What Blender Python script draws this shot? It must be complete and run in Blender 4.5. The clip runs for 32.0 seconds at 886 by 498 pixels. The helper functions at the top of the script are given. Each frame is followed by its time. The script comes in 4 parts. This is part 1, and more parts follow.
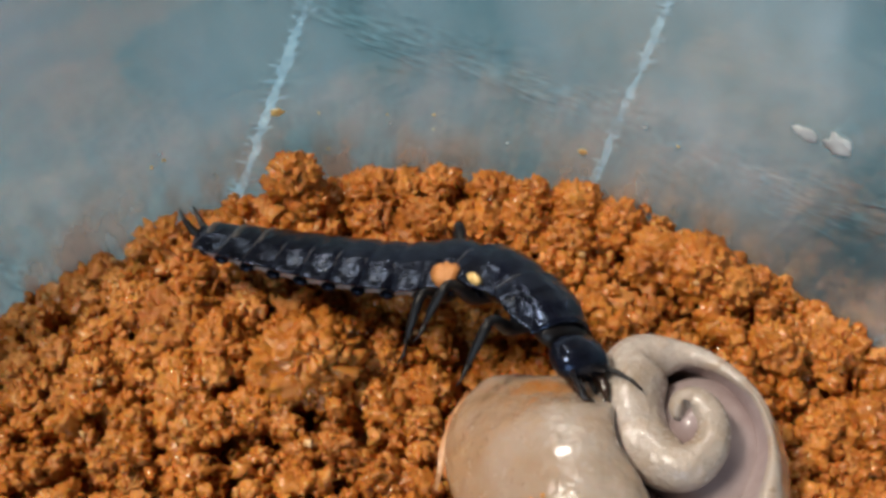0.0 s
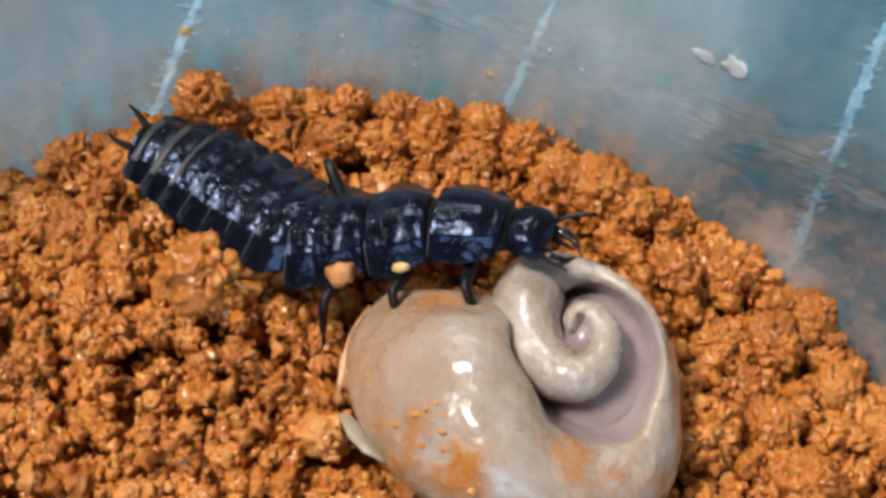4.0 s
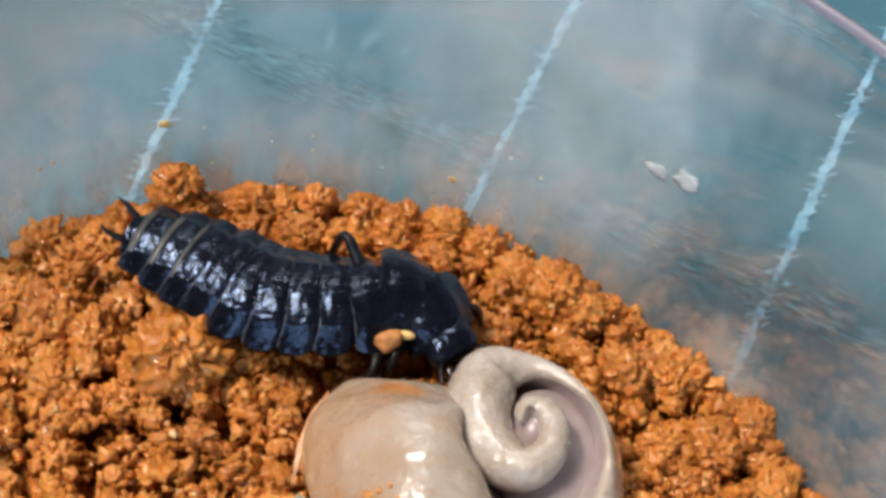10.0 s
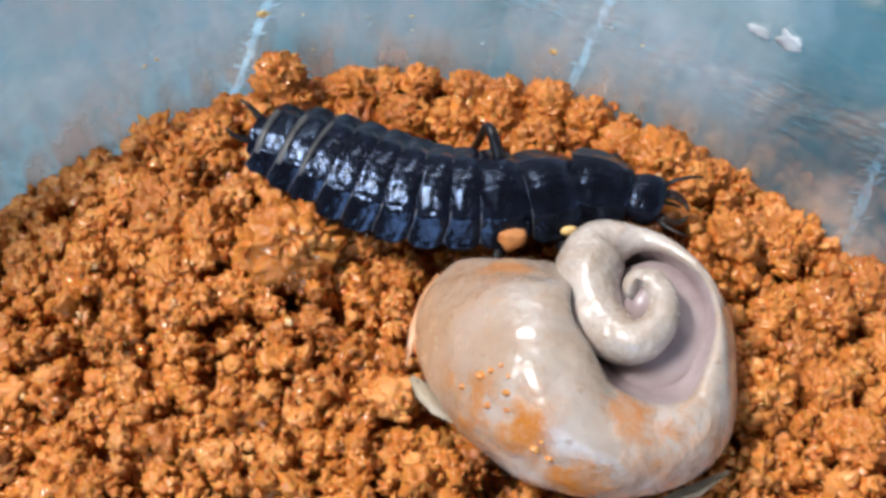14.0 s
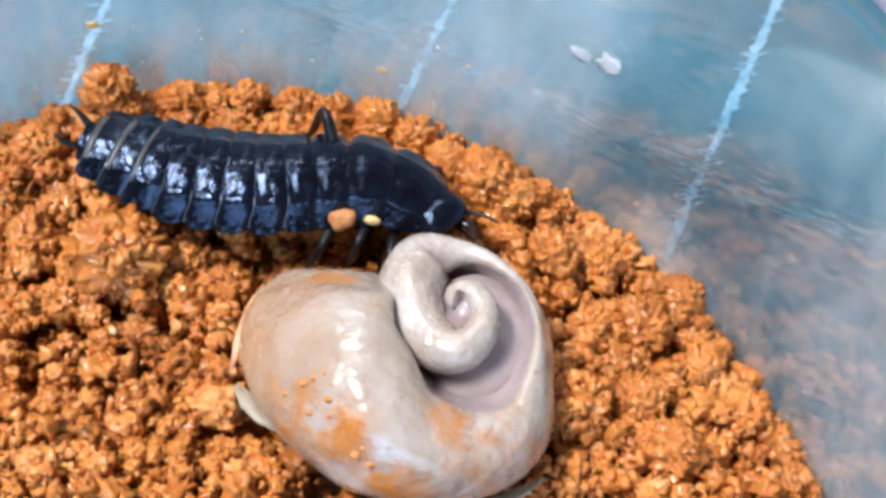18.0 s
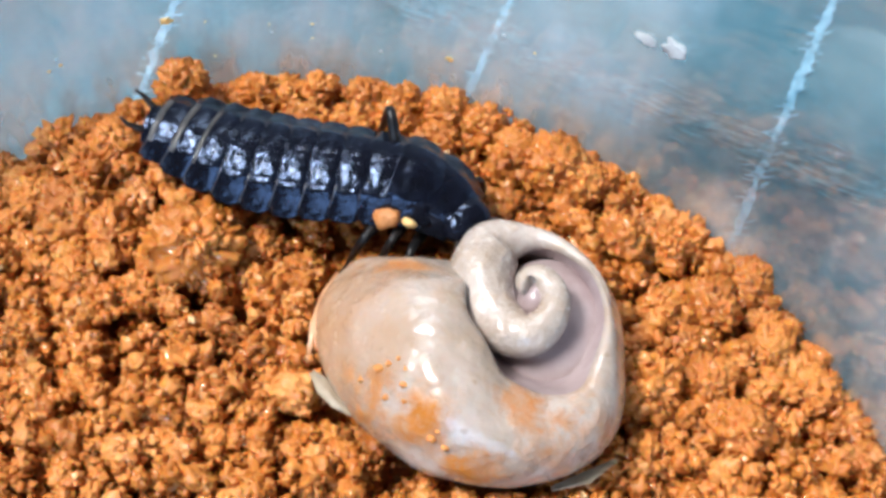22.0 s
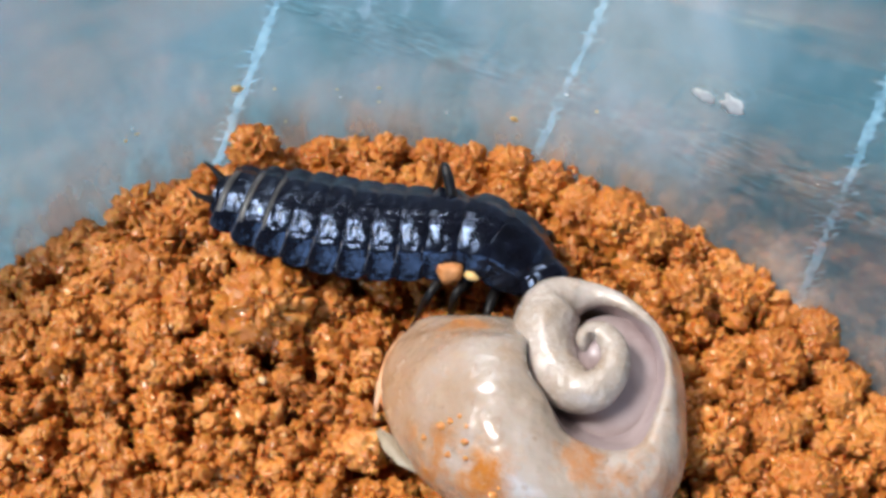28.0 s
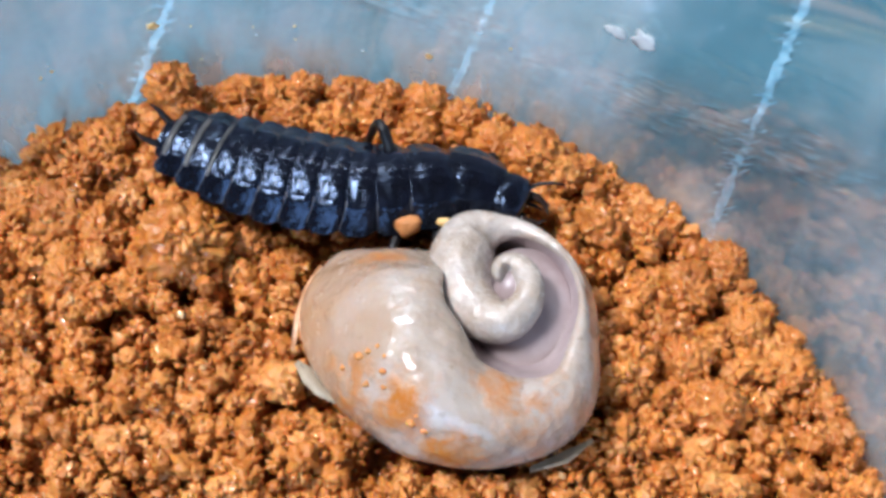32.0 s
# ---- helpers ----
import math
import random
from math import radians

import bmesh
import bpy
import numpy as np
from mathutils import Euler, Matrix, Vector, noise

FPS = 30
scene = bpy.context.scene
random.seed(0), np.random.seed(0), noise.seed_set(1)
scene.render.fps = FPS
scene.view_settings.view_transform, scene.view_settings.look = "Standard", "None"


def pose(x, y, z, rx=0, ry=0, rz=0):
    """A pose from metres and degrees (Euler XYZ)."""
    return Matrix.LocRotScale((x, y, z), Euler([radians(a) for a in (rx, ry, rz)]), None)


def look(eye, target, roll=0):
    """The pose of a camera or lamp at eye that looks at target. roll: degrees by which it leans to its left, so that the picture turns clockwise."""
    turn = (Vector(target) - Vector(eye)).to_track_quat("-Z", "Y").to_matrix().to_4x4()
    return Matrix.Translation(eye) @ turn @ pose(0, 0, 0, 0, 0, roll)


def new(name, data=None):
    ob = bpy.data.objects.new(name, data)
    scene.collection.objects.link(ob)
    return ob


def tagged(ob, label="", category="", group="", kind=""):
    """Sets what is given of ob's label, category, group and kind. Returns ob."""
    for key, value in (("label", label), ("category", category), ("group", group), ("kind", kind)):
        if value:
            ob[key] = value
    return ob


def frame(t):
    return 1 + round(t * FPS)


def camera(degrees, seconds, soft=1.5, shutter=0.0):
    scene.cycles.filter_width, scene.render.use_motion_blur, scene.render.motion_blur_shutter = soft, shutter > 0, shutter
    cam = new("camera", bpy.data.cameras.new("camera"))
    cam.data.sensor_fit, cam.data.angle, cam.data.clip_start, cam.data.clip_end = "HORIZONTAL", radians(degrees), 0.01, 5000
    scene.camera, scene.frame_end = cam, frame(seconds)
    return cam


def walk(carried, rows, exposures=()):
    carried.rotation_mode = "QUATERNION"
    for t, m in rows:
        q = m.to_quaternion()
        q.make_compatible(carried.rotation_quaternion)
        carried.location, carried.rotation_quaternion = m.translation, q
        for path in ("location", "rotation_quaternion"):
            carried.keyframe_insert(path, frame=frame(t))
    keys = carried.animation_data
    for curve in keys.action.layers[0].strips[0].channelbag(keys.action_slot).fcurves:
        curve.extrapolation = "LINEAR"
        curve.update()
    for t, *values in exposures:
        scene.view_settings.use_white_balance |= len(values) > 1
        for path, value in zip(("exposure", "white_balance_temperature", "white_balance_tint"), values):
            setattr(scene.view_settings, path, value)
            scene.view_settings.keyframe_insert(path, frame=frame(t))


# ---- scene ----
# ---- camera ----
cam = camera(30, 32.0, soft=3.3)
PATH = [
    (0.0, pose(-0.00456, -0.06048, 0.09505, 37.22, 2.56, -0.62)),
    (0.5, pose(-0.00362, -0.06096, 0.09473, 37.52, 2.14, -0.75)),
    (1.0, pose(-0.00375, -0.06042, 0.09365, 35.73, 1.80, -0.86)),
    (1.5, pose(-0.00289, -0.06097, 0.09330, 35.35, 1.49, -1.01)),
    (2.0, pose(-0.00211, -0.06150, 0.09323, 34.66, 0.82, -1.45)),
    (2.5, pose(-0.00171, -0.06218, 0.09433, 34.26, 0.66, -1.42)),
    (4.5, pose(-0.00186, -0.06401, 0.09489, 36.03, 0.64, -1.25)),
    (5.0, pose(-0.00146, -0.06449, 0.09494, 36.64, 0.32, -1.19)),
    (5.5, pose(-0.00147, -0.06466, 0.09626, 38.47, -0.40, -1.72)),
    (6.0, pose(-0.00126, -0.06475, 0.09601, 39.17, -1.99, -2.68)),
    (6.5, pose(-0.00166, -0.06595, 0.09691, 39.14, -2.44, -2.42)),
    (7.0, pose(-0.00133, -0.06684, 0.09782, 39.54, -2.55, -2.28)),
    (7.5, pose(-0.00297, -0.06727, 0.09830, 39.26, -1.66, -0.89)),
    (8.0, pose(-0.00054, -0.06688, 0.09877, 40.03, -2.92, -2.20)),
    (8.5, pose(-0.00225, -0.06715, 0.09850, 39.72, -2.13, -0.95)),
    (9.0, pose(-0.00207, -0.06749, 0.09754, 39.56, -2.25, -0.84)),
    (9.5, pose(-0.00219, -0.06788, 0.09760, 39.82, -2.45, -0.84)),
    (10.0, pose(-0.00244, -0.06836, 0.09747, 39.96, -2.22, -0.30)),
    (10.5, pose(-0.00145, -0.06823, 0.09673, 40.35, -2.81, -0.68)),
    (11.0, pose(-0.00238, -0.06768, 0.09613, 39.30, -1.80, 0.31)),
    (11.5, pose(-0.00191, -0.06794, 0.09527, 38.79, -1.96, 0.40)),
    (12.0, pose(-0.00120, -0.06820, 0.09464, 38.60, -1.97, 0.29)),
    (12.5, pose(-0.00030, -0.06760, 0.09432, 35.22, -0.98, 0.70)),
    (13.0, pose(0.00000, -0.06743, 0.09630, 35.10, -0.05, 0.01)),
    (13.5, pose(-0.00121, -0.06698, 0.09798, 34.92, 3.20, 1.03)),
    (14.0, pose(-0.00033, -0.06713, 0.09861, 34.95, 3.34, 0.09)),
    (14.5, pose(0.00032, -0.06781, 0.09706, 34.55, 2.66, -0.70)),
    (15.0, pose(-0.00063, -0.06762, 0.09657, 34.27, 2.00, -1.19)),
    (15.5, pose(-0.00010, -0.06744, 0.09729, 35.20, 0.80, -1.95)),
    (17.5, pose(-0.00065, -0.07042, 0.09868, 36.04, -1.02, -1.69)),
    (18.0, pose(0.00043, -0.06990, 0.09886, 36.35, -1.74, -2.53)),
    (18.5, pose(-0.00031, -0.06974, 0.09899, 36.49, -1.81, -2.66)),
    (19.0, pose(-0.00001, -0.06991, 0.09946, 36.52, -2.08, -3.01)),
    (19.5, pose(0.00025, -0.07024, 0.09935, 36.21, -1.84, -2.88)),
    (20.0, pose(0.00086, -0.07018, 0.10063, 36.39, -1.87, -3.16)),
    (20.5, pose(-0.00022, -0.07030, 0.10042, 36.04, -1.16, -2.44)),
    (21.0, pose(0.00055, -0.07013, 0.09997, 35.55, -1.16, -2.78)),
    (21.5, pose(0.00030, -0.07001, 0.10056, 35.24, -0.07, -2.20)),
    (22.0, pose(0.00010, -0.07068, 0.10073, 35.65, 0.69, -1.95)),
    (22.5, pose(-0.00110, -0.07041, 0.10089, 35.19, 1.18, -1.35)),
    (23.0, pose(-0.00065, -0.07111, 0.10069, 34.25, 1.42, -0.90)),
    (23.5, pose(-0.00044, -0.07199, 0.10147, 33.98, 1.26, -0.79)),
    (24.0, pose(0.00042, -0.07203, 0.10403, 35.01, 2.66, -0.52)),
    (24.5, pose(0.00003, -0.07241, 0.10456, 34.76, 3.67, -0.01)),
    (26.5, pose(0.00192, -0.07020, 0.10401, 35.68, 5.35, -0.14)),
    (27.0, pose(0.00272, -0.07104, 0.10276, 37.59, 4.75, 0.16)),
    (27.5, pose(0.00327, -0.07174, 0.10355, 37.43, 4.74, -0.02)),
    (28.0, pose(0.00374, -0.07140, 0.10270, 37.40, 4.42, -0.48)),
    (28.5, pose(0.00385, -0.07198, 0.10336, 37.19, 3.93, -1.04)),
    (29.0, pose(0.00348, -0.07305, 0.10303, 36.54, 3.56, -1.33)),
    (29.5, pose(0.00426, -0.07369, 0.10349, 36.33, 2.05, -2.77)),
    (30.0, pose(0.00455, -0.07338, 0.10359, 36.12, 1.42, -3.41)),
    (30.5, pose(0.00331, -0.07367, 0.10373, 36.46, 1.95, -3.09)),
    (31.0, pose(0.00305, -0.07454, 0.10278, 35.17, 2.15, -2.58)),
    (31.5, pose(0.00320, -0.07438, 0.10276, 35.43, 2.11, -2.51)),
    (32.0, pose(0.00351, -0.07370, 0.10295, 35.79, 2.20, -2.49)),
]
EXPOSURES = [(0, -0.72, 6830, 10), (1, -0.51, 6650, 10), (2, -0.51, 6500, 10), (5, -0.47, 6300, 10), (7, -0.35, 6580, 10), (9, -0.39, 6500, 10), (11, -0.33, 6500, 10), (12, -0.30, 6300, 10), (13, -0.15, 5900, 10), (14, -0.16, 5850, 10), (15, -0.15, 5950, 10), (18, 0.06, 5600, 10), (20, 0.03, 5620, 10), (22, 0.08, 5820, 10), (23, -0.16, 5950, 10), (24, -0.23, 5750, 10), (27, -0.16, 5970, 10), (29, -0.16, 6050, 10), (30, -0.16, 5850, 10), (31, -0.47, 6200, 10), (32, -0.07, 5500, 10)]
walk(cam, PATH, EXPOSURES)

# ---- world and lights ----
MM = 0.001
world = bpy.data.worlds.new("room_light")
scene.world = world
world.use_nodes = True
world.node_tree.nodes["Background"].inputs[0].default_value = (0.80, 0.88, 1.0, 1)
world.node_tree.nodes["Background"].inputs[1].default_value = 0.02


def area_lamp(name, size_x, size_y, watts, colour, m):
    data = bpy.data.lights.new(name, "AREA")
    data.shape, data.size, data.size_y, data.energy, data.color = "RECTANGLE", size_x, size_y, watts, colour
    ob = new(name, data)
    ob.matrix_world = m
    return ob


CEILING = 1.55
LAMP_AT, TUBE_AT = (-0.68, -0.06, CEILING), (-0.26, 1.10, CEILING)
area_lamp("ceiling_lamp_light", 0.48, 0.30, 60, (1.0, 0.94, 0.85), look((LAMP_AT[0], LAMP_AT[1], CEILING - 0.06), (0, 0, 0)))
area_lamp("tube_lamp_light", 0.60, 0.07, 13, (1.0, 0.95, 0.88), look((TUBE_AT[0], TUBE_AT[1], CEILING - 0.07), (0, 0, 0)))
area_lamp("window_light", 1.38, 1.06, 35, (0.58, 0.76, 1.0), pose(-0.5, -1.715, 0.66, 90, 0, 0))


# ---- materials ----
class Mat:
    """A node material with short helpers."""

    def __init__(self, name):
        self.m = bpy.data.materials.new(name)
        self.m.use_nodes = True
        self.t = self.m.node_tree
        self.t.nodes.clear()
        self.out = self.t.nodes.new("ShaderNodeOutputMaterial")
        self.coord = self.t.nodes.new("ShaderNodeTexCoord").outputs["Object"]

    def put(self, kind, **values):
        n = self.t.nodes.new(kind)
        for key, v in values.items():
            key = key.replace("_", " ")
            if isinstance(v, bpy.types.NodeSocket):
                self.t.links.new(v, n.inputs[key])
            else:
                n.inputs[key].default_value = v
        return n

    def noise(self, scale, detail=4.0, rough=0.55, vector=None):
        return self.put("ShaderNodeTexNoise", Scale=scale, Detail=detail, Roughness=rough, Vector=vector or self.coord).outputs["Fac"]

    def ramp(self, value, stops):
        n = self.put("ShaderNodeValToRGB", Fac=value)
        el = n.color_ramp.elements
        while len(el) < len(stops):
            el.new(0.5)
        for e, (p, col) in zip(el, stops):
            e.position, e.color = p, (*col, 1) if len(col) == 3 else col
        return n.outputs["Color"]

    def grey(self, value, lo, hi, a=0.0, b=1.0):
        n = self.put("ShaderNodeMapRange", Value=value)
        n.inputs["From Min"].default_value, n.inputs["From Max"].default_value = lo, hi
        n.inputs["To Min"].default_value, n.inputs["To Max"].default_value = a, b
        return n.outputs["Result"]

    def mix(self, fac, a, b):
        n = self.t.nodes.new("ShaderNodeMix")
        n.data_type = "RGBA"
        for sock, v in ((n.inputs[0], fac), (n.inputs[6], a), (n.inputs[7], b)):
            if isinstance(v, bpy.types.NodeSocket):
                self.t.links.new(v, sock)
            else:
                sock.default_value = v if isinstance(v, float) else (*v, 1)
        return n.outputs[2]

    def math(self, op, a, b=0.0):
        n = self.t.nodes.new("ShaderNodeMath")
        n.operation = op
        for sock, v in zip(n.inputs, (a, b)):
            if isinstance(v, bpy.types.NodeSocket):
                self.t.links.new(v, sock)
            else:
                sock.default_value = v
        return n.outputs[0]

    def bump(self, height, strength, distance):
        n = self.put("ShaderNodeBump", Height=height)
        n.inputs["Strength"].default_value, n.inputs["Distance"].default_value = strength, distance
        return n.outputs["Normal"]

    def done(self, shader):
        self.t.links.new(shader, self.out.inputs["Surface"])
        return self.m

    def plain(self, **values):
        return self.done(self.put("ShaderNodeBsdfPrincipled", **values).outputs[0])


def soil_material(name, tint=1.0):
    """Damp coir: small rounded granules packed into clods, each its own shade."""
    k = Mat(name)
    per = k.t.nodes.new("ShaderNodeNewGeometry").outputs["Random Per Island"]
    one = k.t.nodes.new("ShaderNodeObjectInfo").outputs["Random"]
    k.coord = k.t.nodes.new("ShaderNodeNewGeometry").outputs["Position"]
    warp = k.put("ShaderNodeVectorMath", Vector=k.coord)
    wob = k.put("ShaderNodeTexNoise", Scale=1500.0, Detail=2.0, Vector=k.coord)
    scaled = k.put("ShaderNodeVectorMath", Vector=wob.outputs["Color"])
    scaled.operation, scaled.inputs["Scale"].default_value = "SCALE", 0.00035
    k.t.links.new(scaled.outputs[0], warp.inputs[1])
    cells = k.put("ShaderNodeTexVoronoi", Scale=1700.0, Vector=warp.outputs[0])
    tone = k.put("ShaderNodeSeparateColor", Color=cells.outputs["Color"]).outputs[0]
    big, grit, damp = k.noise(170, 4), k.noise(3000, 3, 0.6), k.noise(95, 3)
    base = k.ramp(k.grey(big, 0.3, 0.72), [(0.0, (0.30 * tint, 0.088 * tint, 0.008)), (0.5, (0.49 * tint, 0.171 * tint, 0.026)), (1.0, (0.61 * tint, 0.262 * tint, 0.062))])
    base = k.mix(k.grey(per, 0.0, 0.45, 0.45, 0.0), base, (0.27 * tint, 0.070 * tint, 0.006))
    base = k.mix(k.grey(per, 0.66, 1.0, 0.0, 0.6), base, (0.74 * tint, 0.355 * tint, 0.12))
    base = k.mix(k.grey(one, 0.0, 1.0, 0.0, 0.3), base, (0.55 * tint, 0.19 * tint, 0.038))
    base = k.mix(k.grey(tone, 0.6, 1.0, 0.0, 0.2), base, (0.68 * tint, 0.30 * tint, 0.09))
    base = k.mix(k.grey(tone, 0.0, 0.3, 0.15, 0.0), base, (0.28 * tint, 0.066 * tint, 0.008))
    base = k.mix(k.grey(damp, 0.34, 0.46, 0.45, 0.0), base, (0.20, 0.050, 0.008))
    height = k.math("SUBTRACT", k.math("MULTIPLY", grit, 0.5), k.math("MULTIPLY", cells.outputs["Distance"], 0.8))
    wet = k.noise(260, 3, 0.5)
    rough = k.math("MULTIPLY", k.grey(tone, 0.45, 0.9, 0.5, 0.16), k.grey(wet, 0.4, 0.62, 0.72, 1.15))
    return k.plain(Base_Color=base, Roughness=rough, Specular_IOR_Level=k.grey(tone, 0.6, 0.95, 0.35, 0.75), Subsurface_Weight=0.35, Subsurface_Radius=(0.0013, 0.0004, 0.0001), Normal=k.bump(height, 0.34, 0.0002))


SOIL = soil_material("damp_orange_coir_soil", 1.0)


def larva_material():
    k = Mat("blue_black_chitin")
    tone, fine, mid = k.noise(420, 3), k.noise(2600, 4, 0.6), k.noise(900, 3)
    base = k.ramp(k.grey(tone, 0.3, 0.7), [(0.0, (0.003, 0.003, 0.004)), (1.0, (0.006, 0.007, 0.014))])
    height = k.math("ADD", k.math("MULTIPLY", mid, 0.8), k.math("ADD", k.math("MULTIPLY", tone, 1.6), k.math("MULTIPLY", fine, 0.15)))
    b = k.put("ShaderNodeBsdfPrincipled", Base_Color=base, Roughness=k.grey(mid, 0.32, 0.68, 0.11, 0.23), Specular_IOR_Level=k.grey(k.noise(700, 3), 0.34, 0.62, 0.18, 0.50),
              Coat_Weight=0.03, Coat_Roughness=0.04, Normal=k.bump(height, 0.58, 0.00026))
    b.inputs["Specular Tint"].default_value = (0.48, 0.64, 1.0, 1)
    return k.done(b.outputs[0])


CHITIN = larva_material()


def simple(name, low, high, scale, rough, bump=0.3, spec=0.5, distance=0.0002, **more):
    k = Mat(name)
    n = k.noise(scale, 5, 0.6)
    return k.plain(Base_Color=k.mix(k.grey(n, 0.3, 0.7), low, high), Roughness=rough, Specular_IOR_Level=spec, Normal=k.bump(n, bump, distance), **more)


CRUMB_PALE = simple("dry_orange_crumb", (0.44, 0.15, 0.035), (0.62, 0.27, 0.09), 900, 0.4, 0.8, 0.5, 0.0006)
BELLY = simple("pale_grey_membrane", (0.13, 0.12, 0.115), (0.40, 0.38, 0.36), 900, 0.42)
# hind margin of the plates; the glint on its edge is in this paler colour
MARGIN_GLINT = simple("brown_grey_margin_and_glint", (0.010, 0.010, 0.014), (0.075, 0.073, 0.08), 700, 0.26, 0.2, 0.7)
BAND = simple("grey_brown_back_band", (0.030, 0.028, 0.028), (0.11, 0.10, 0.095), 420, 0.34, 0.2, 0.4)
LEG = simple("black_leg_chitin", (0.003, 0.003, 0.004), (0.012, 0.010, 0.010), 1200, 0.38, 0.2, 0.3)
MANDIBLE = simple("dark_brown_mandible", (0.012, 0.006, 0.004), (0.035, 0.015, 0.008), 1200, 0.2, 0.1, 0.7)
MEMBRANE = simple("orange_brown_dry_membrane", (0.36, 0.14, 0.05), (0.58, 0.30, 0.14), 600, 0.40)
PALE_FLAP = simple("pale_translucent_flap", (0.23, 0.17, 0.105), (0.37, 0.29, 0.20), 500, 0.45)


# mud smears on the shell: place in mm, size in mm
SMEARS = [((-8.7, 2.3, 5.8), 1.9), ((-8.0, -9.9, 5.2), 2.2), ((-10.8, -7.9, 4.2), 1.6), ((-1.0, -9.2, 5.2), 2.1), ((0.6, -10.5, 4.4), 1.9), ((-4.4, -12.0, 3.0), 1.7)]


def snail_material():
    k = Mat("wet_grey_beige_shell")
    cloud, fine, spots = k.noise(130, 4), k.noise(900, 5, 0.6), k.noise(260, 5, 0.7)
    base = k.ramp(k.grey(cloud, 0.3, 0.7), [(0.0, (0.30, 0.225, 0.165)), (0.5, (0.40, 0.325, 0.27)), (1.0, (0.47, 0.405, 0.365))])
    base = k.mix(k.grey(fine, 0.55, 0.8, 0.0, 0.25), base, (0.30, 0.22, 0.15))
    sep = k.put("ShaderNodeSeparateXYZ", Vector=k.coord)
    side = k.grey(k.math("ADD", sep.outputs["X"], k.math("MULTIPLY", k.math("SUBTRACT", cloud, 0.5), 0.012)), -0.0065, -0.0140, 0.0, 0.75)
    base = k.mix(side, base, (0.36, 0.19, 0.085))
    low = k.grey(k.math("ADD", sep.outputs["Y"], k.math("MULTIPLY", spots, 0.006)), -0.0050, -0.0080)
    grainy = k.noise(420, 5, 0.65)
    mud = k.math("MULTIPLY", low, k.grey(k.noise(190, 4, 0.6), 0.52, 0.68, 0.0, 0.6))
    for spot, size in SMEARS:
        d = k.put("ShaderNodeVectorMath", Vector=k.coord)
        d.operation, d.inputs[1].default_value = "DISTANCE", [c * MM for c in spot]
        ragged = k.math("ADD", d.outputs["Value"], k.math("MULTIPLY", k.math("ADD", k.math("SUBTRACT", spots, 0.5), k.math("SUBTRACT", grainy, 0.5)), 0.0085))
        mud = k.math("MAXIMUM", mud, k.grey(ragged, size * 1.2 * MM, size * 0.2 * MM, 0.0, 1.0))
    rust = k.grey(k.noise(170, 5, 0.7), 0.54, 0.72, 0.0, 0.40)
    base = k.mix(rust, base, (0.46, 0.26, 0.12))
    dots = k.grey(k.noise(1300, 2, 0.5), 0.66, 0.74, 0.0, 0.45)
    base = k.mix(dots, base, (0.22, 0.14, 0.08))
    base = k.mix(k.math("MULTIPLY", mud, k.grey(grainy, 0.34, 0.52, 0.4, 1.0)), base, (0.44, 0.150, 0.012))
    rough = k.math("ADD", k.grey(fine, 0.3, 0.7, 0.16, 0.30), k.math("MULTIPLY", mud, 0.22))
    height = k.math("ADD", k.math("ADD", k.math("ADD", k.math("MULTIPLY", fine, 0.10), k.math("MULTIPLY", k.noise(750, 3, 0.5), 0.5)), k.math("MULTIPLY", k.noise(330, 3, 0.5), 2.6)), k.math("MULTIPLY", mud, 0.22))
    return k.plain(Base_Color=base, Roughness=rough, Specular_IOR_Level=0.35, Subsurface_Weight=0.35, Subsurface_Radius=(0.0018, 0.0010, 0.0006),
                   Coat_Weight=0.55, Coat_Roughness=0.05, Normal=k.bump(height, 0.7, 0.0004))


SNAIL = snail_material()
CAVITY = simple("lilac_grey_cavity_lining", (0.28, 0.205, 0.20), (0.40, 0.325, 0.32), 260, 0.22, 0.2, 0.6)


def coil_material():
    k = Mat("cream_grey_coil")
    cloud, fine, mid = k.noise(210, 4), k.noise(1500, 4, 0.6), k.noise(520, 4, 0.6)
    base = k.ramp(k.grey(cloud, 0.32, 0.68), [(0.0, (0.34, 0.265, 0.205)), (0.5, (0.43, 0.36, 0.31)), (1.0, (0.52, 0.455, 0.41))])
    base = k.mix(k.grey(mid, 0.56, 0.74, 0.0, 0.4), base, (0.40, 0.25, 0.13))
    height = k.math("ADD", k.math("MULTIPLY", fine, 0.25), k.math("MULTIPLY", mid, 1.6))
    return k.plain(Base_Color=base, Roughness=k.grey(fine, 0.3, 0.7, 0.14, 0.34), Specular_IOR_Level=0.55, Subsurface_Weight=0.15, Subsurface_Radius=(0.001, 0.0006, 0.0004),
                   Coat_Weight=0.3, Coat_Roughness=0.1, Normal=k.bump(height, 0.7, 0.0004))


COIL = coil_material()


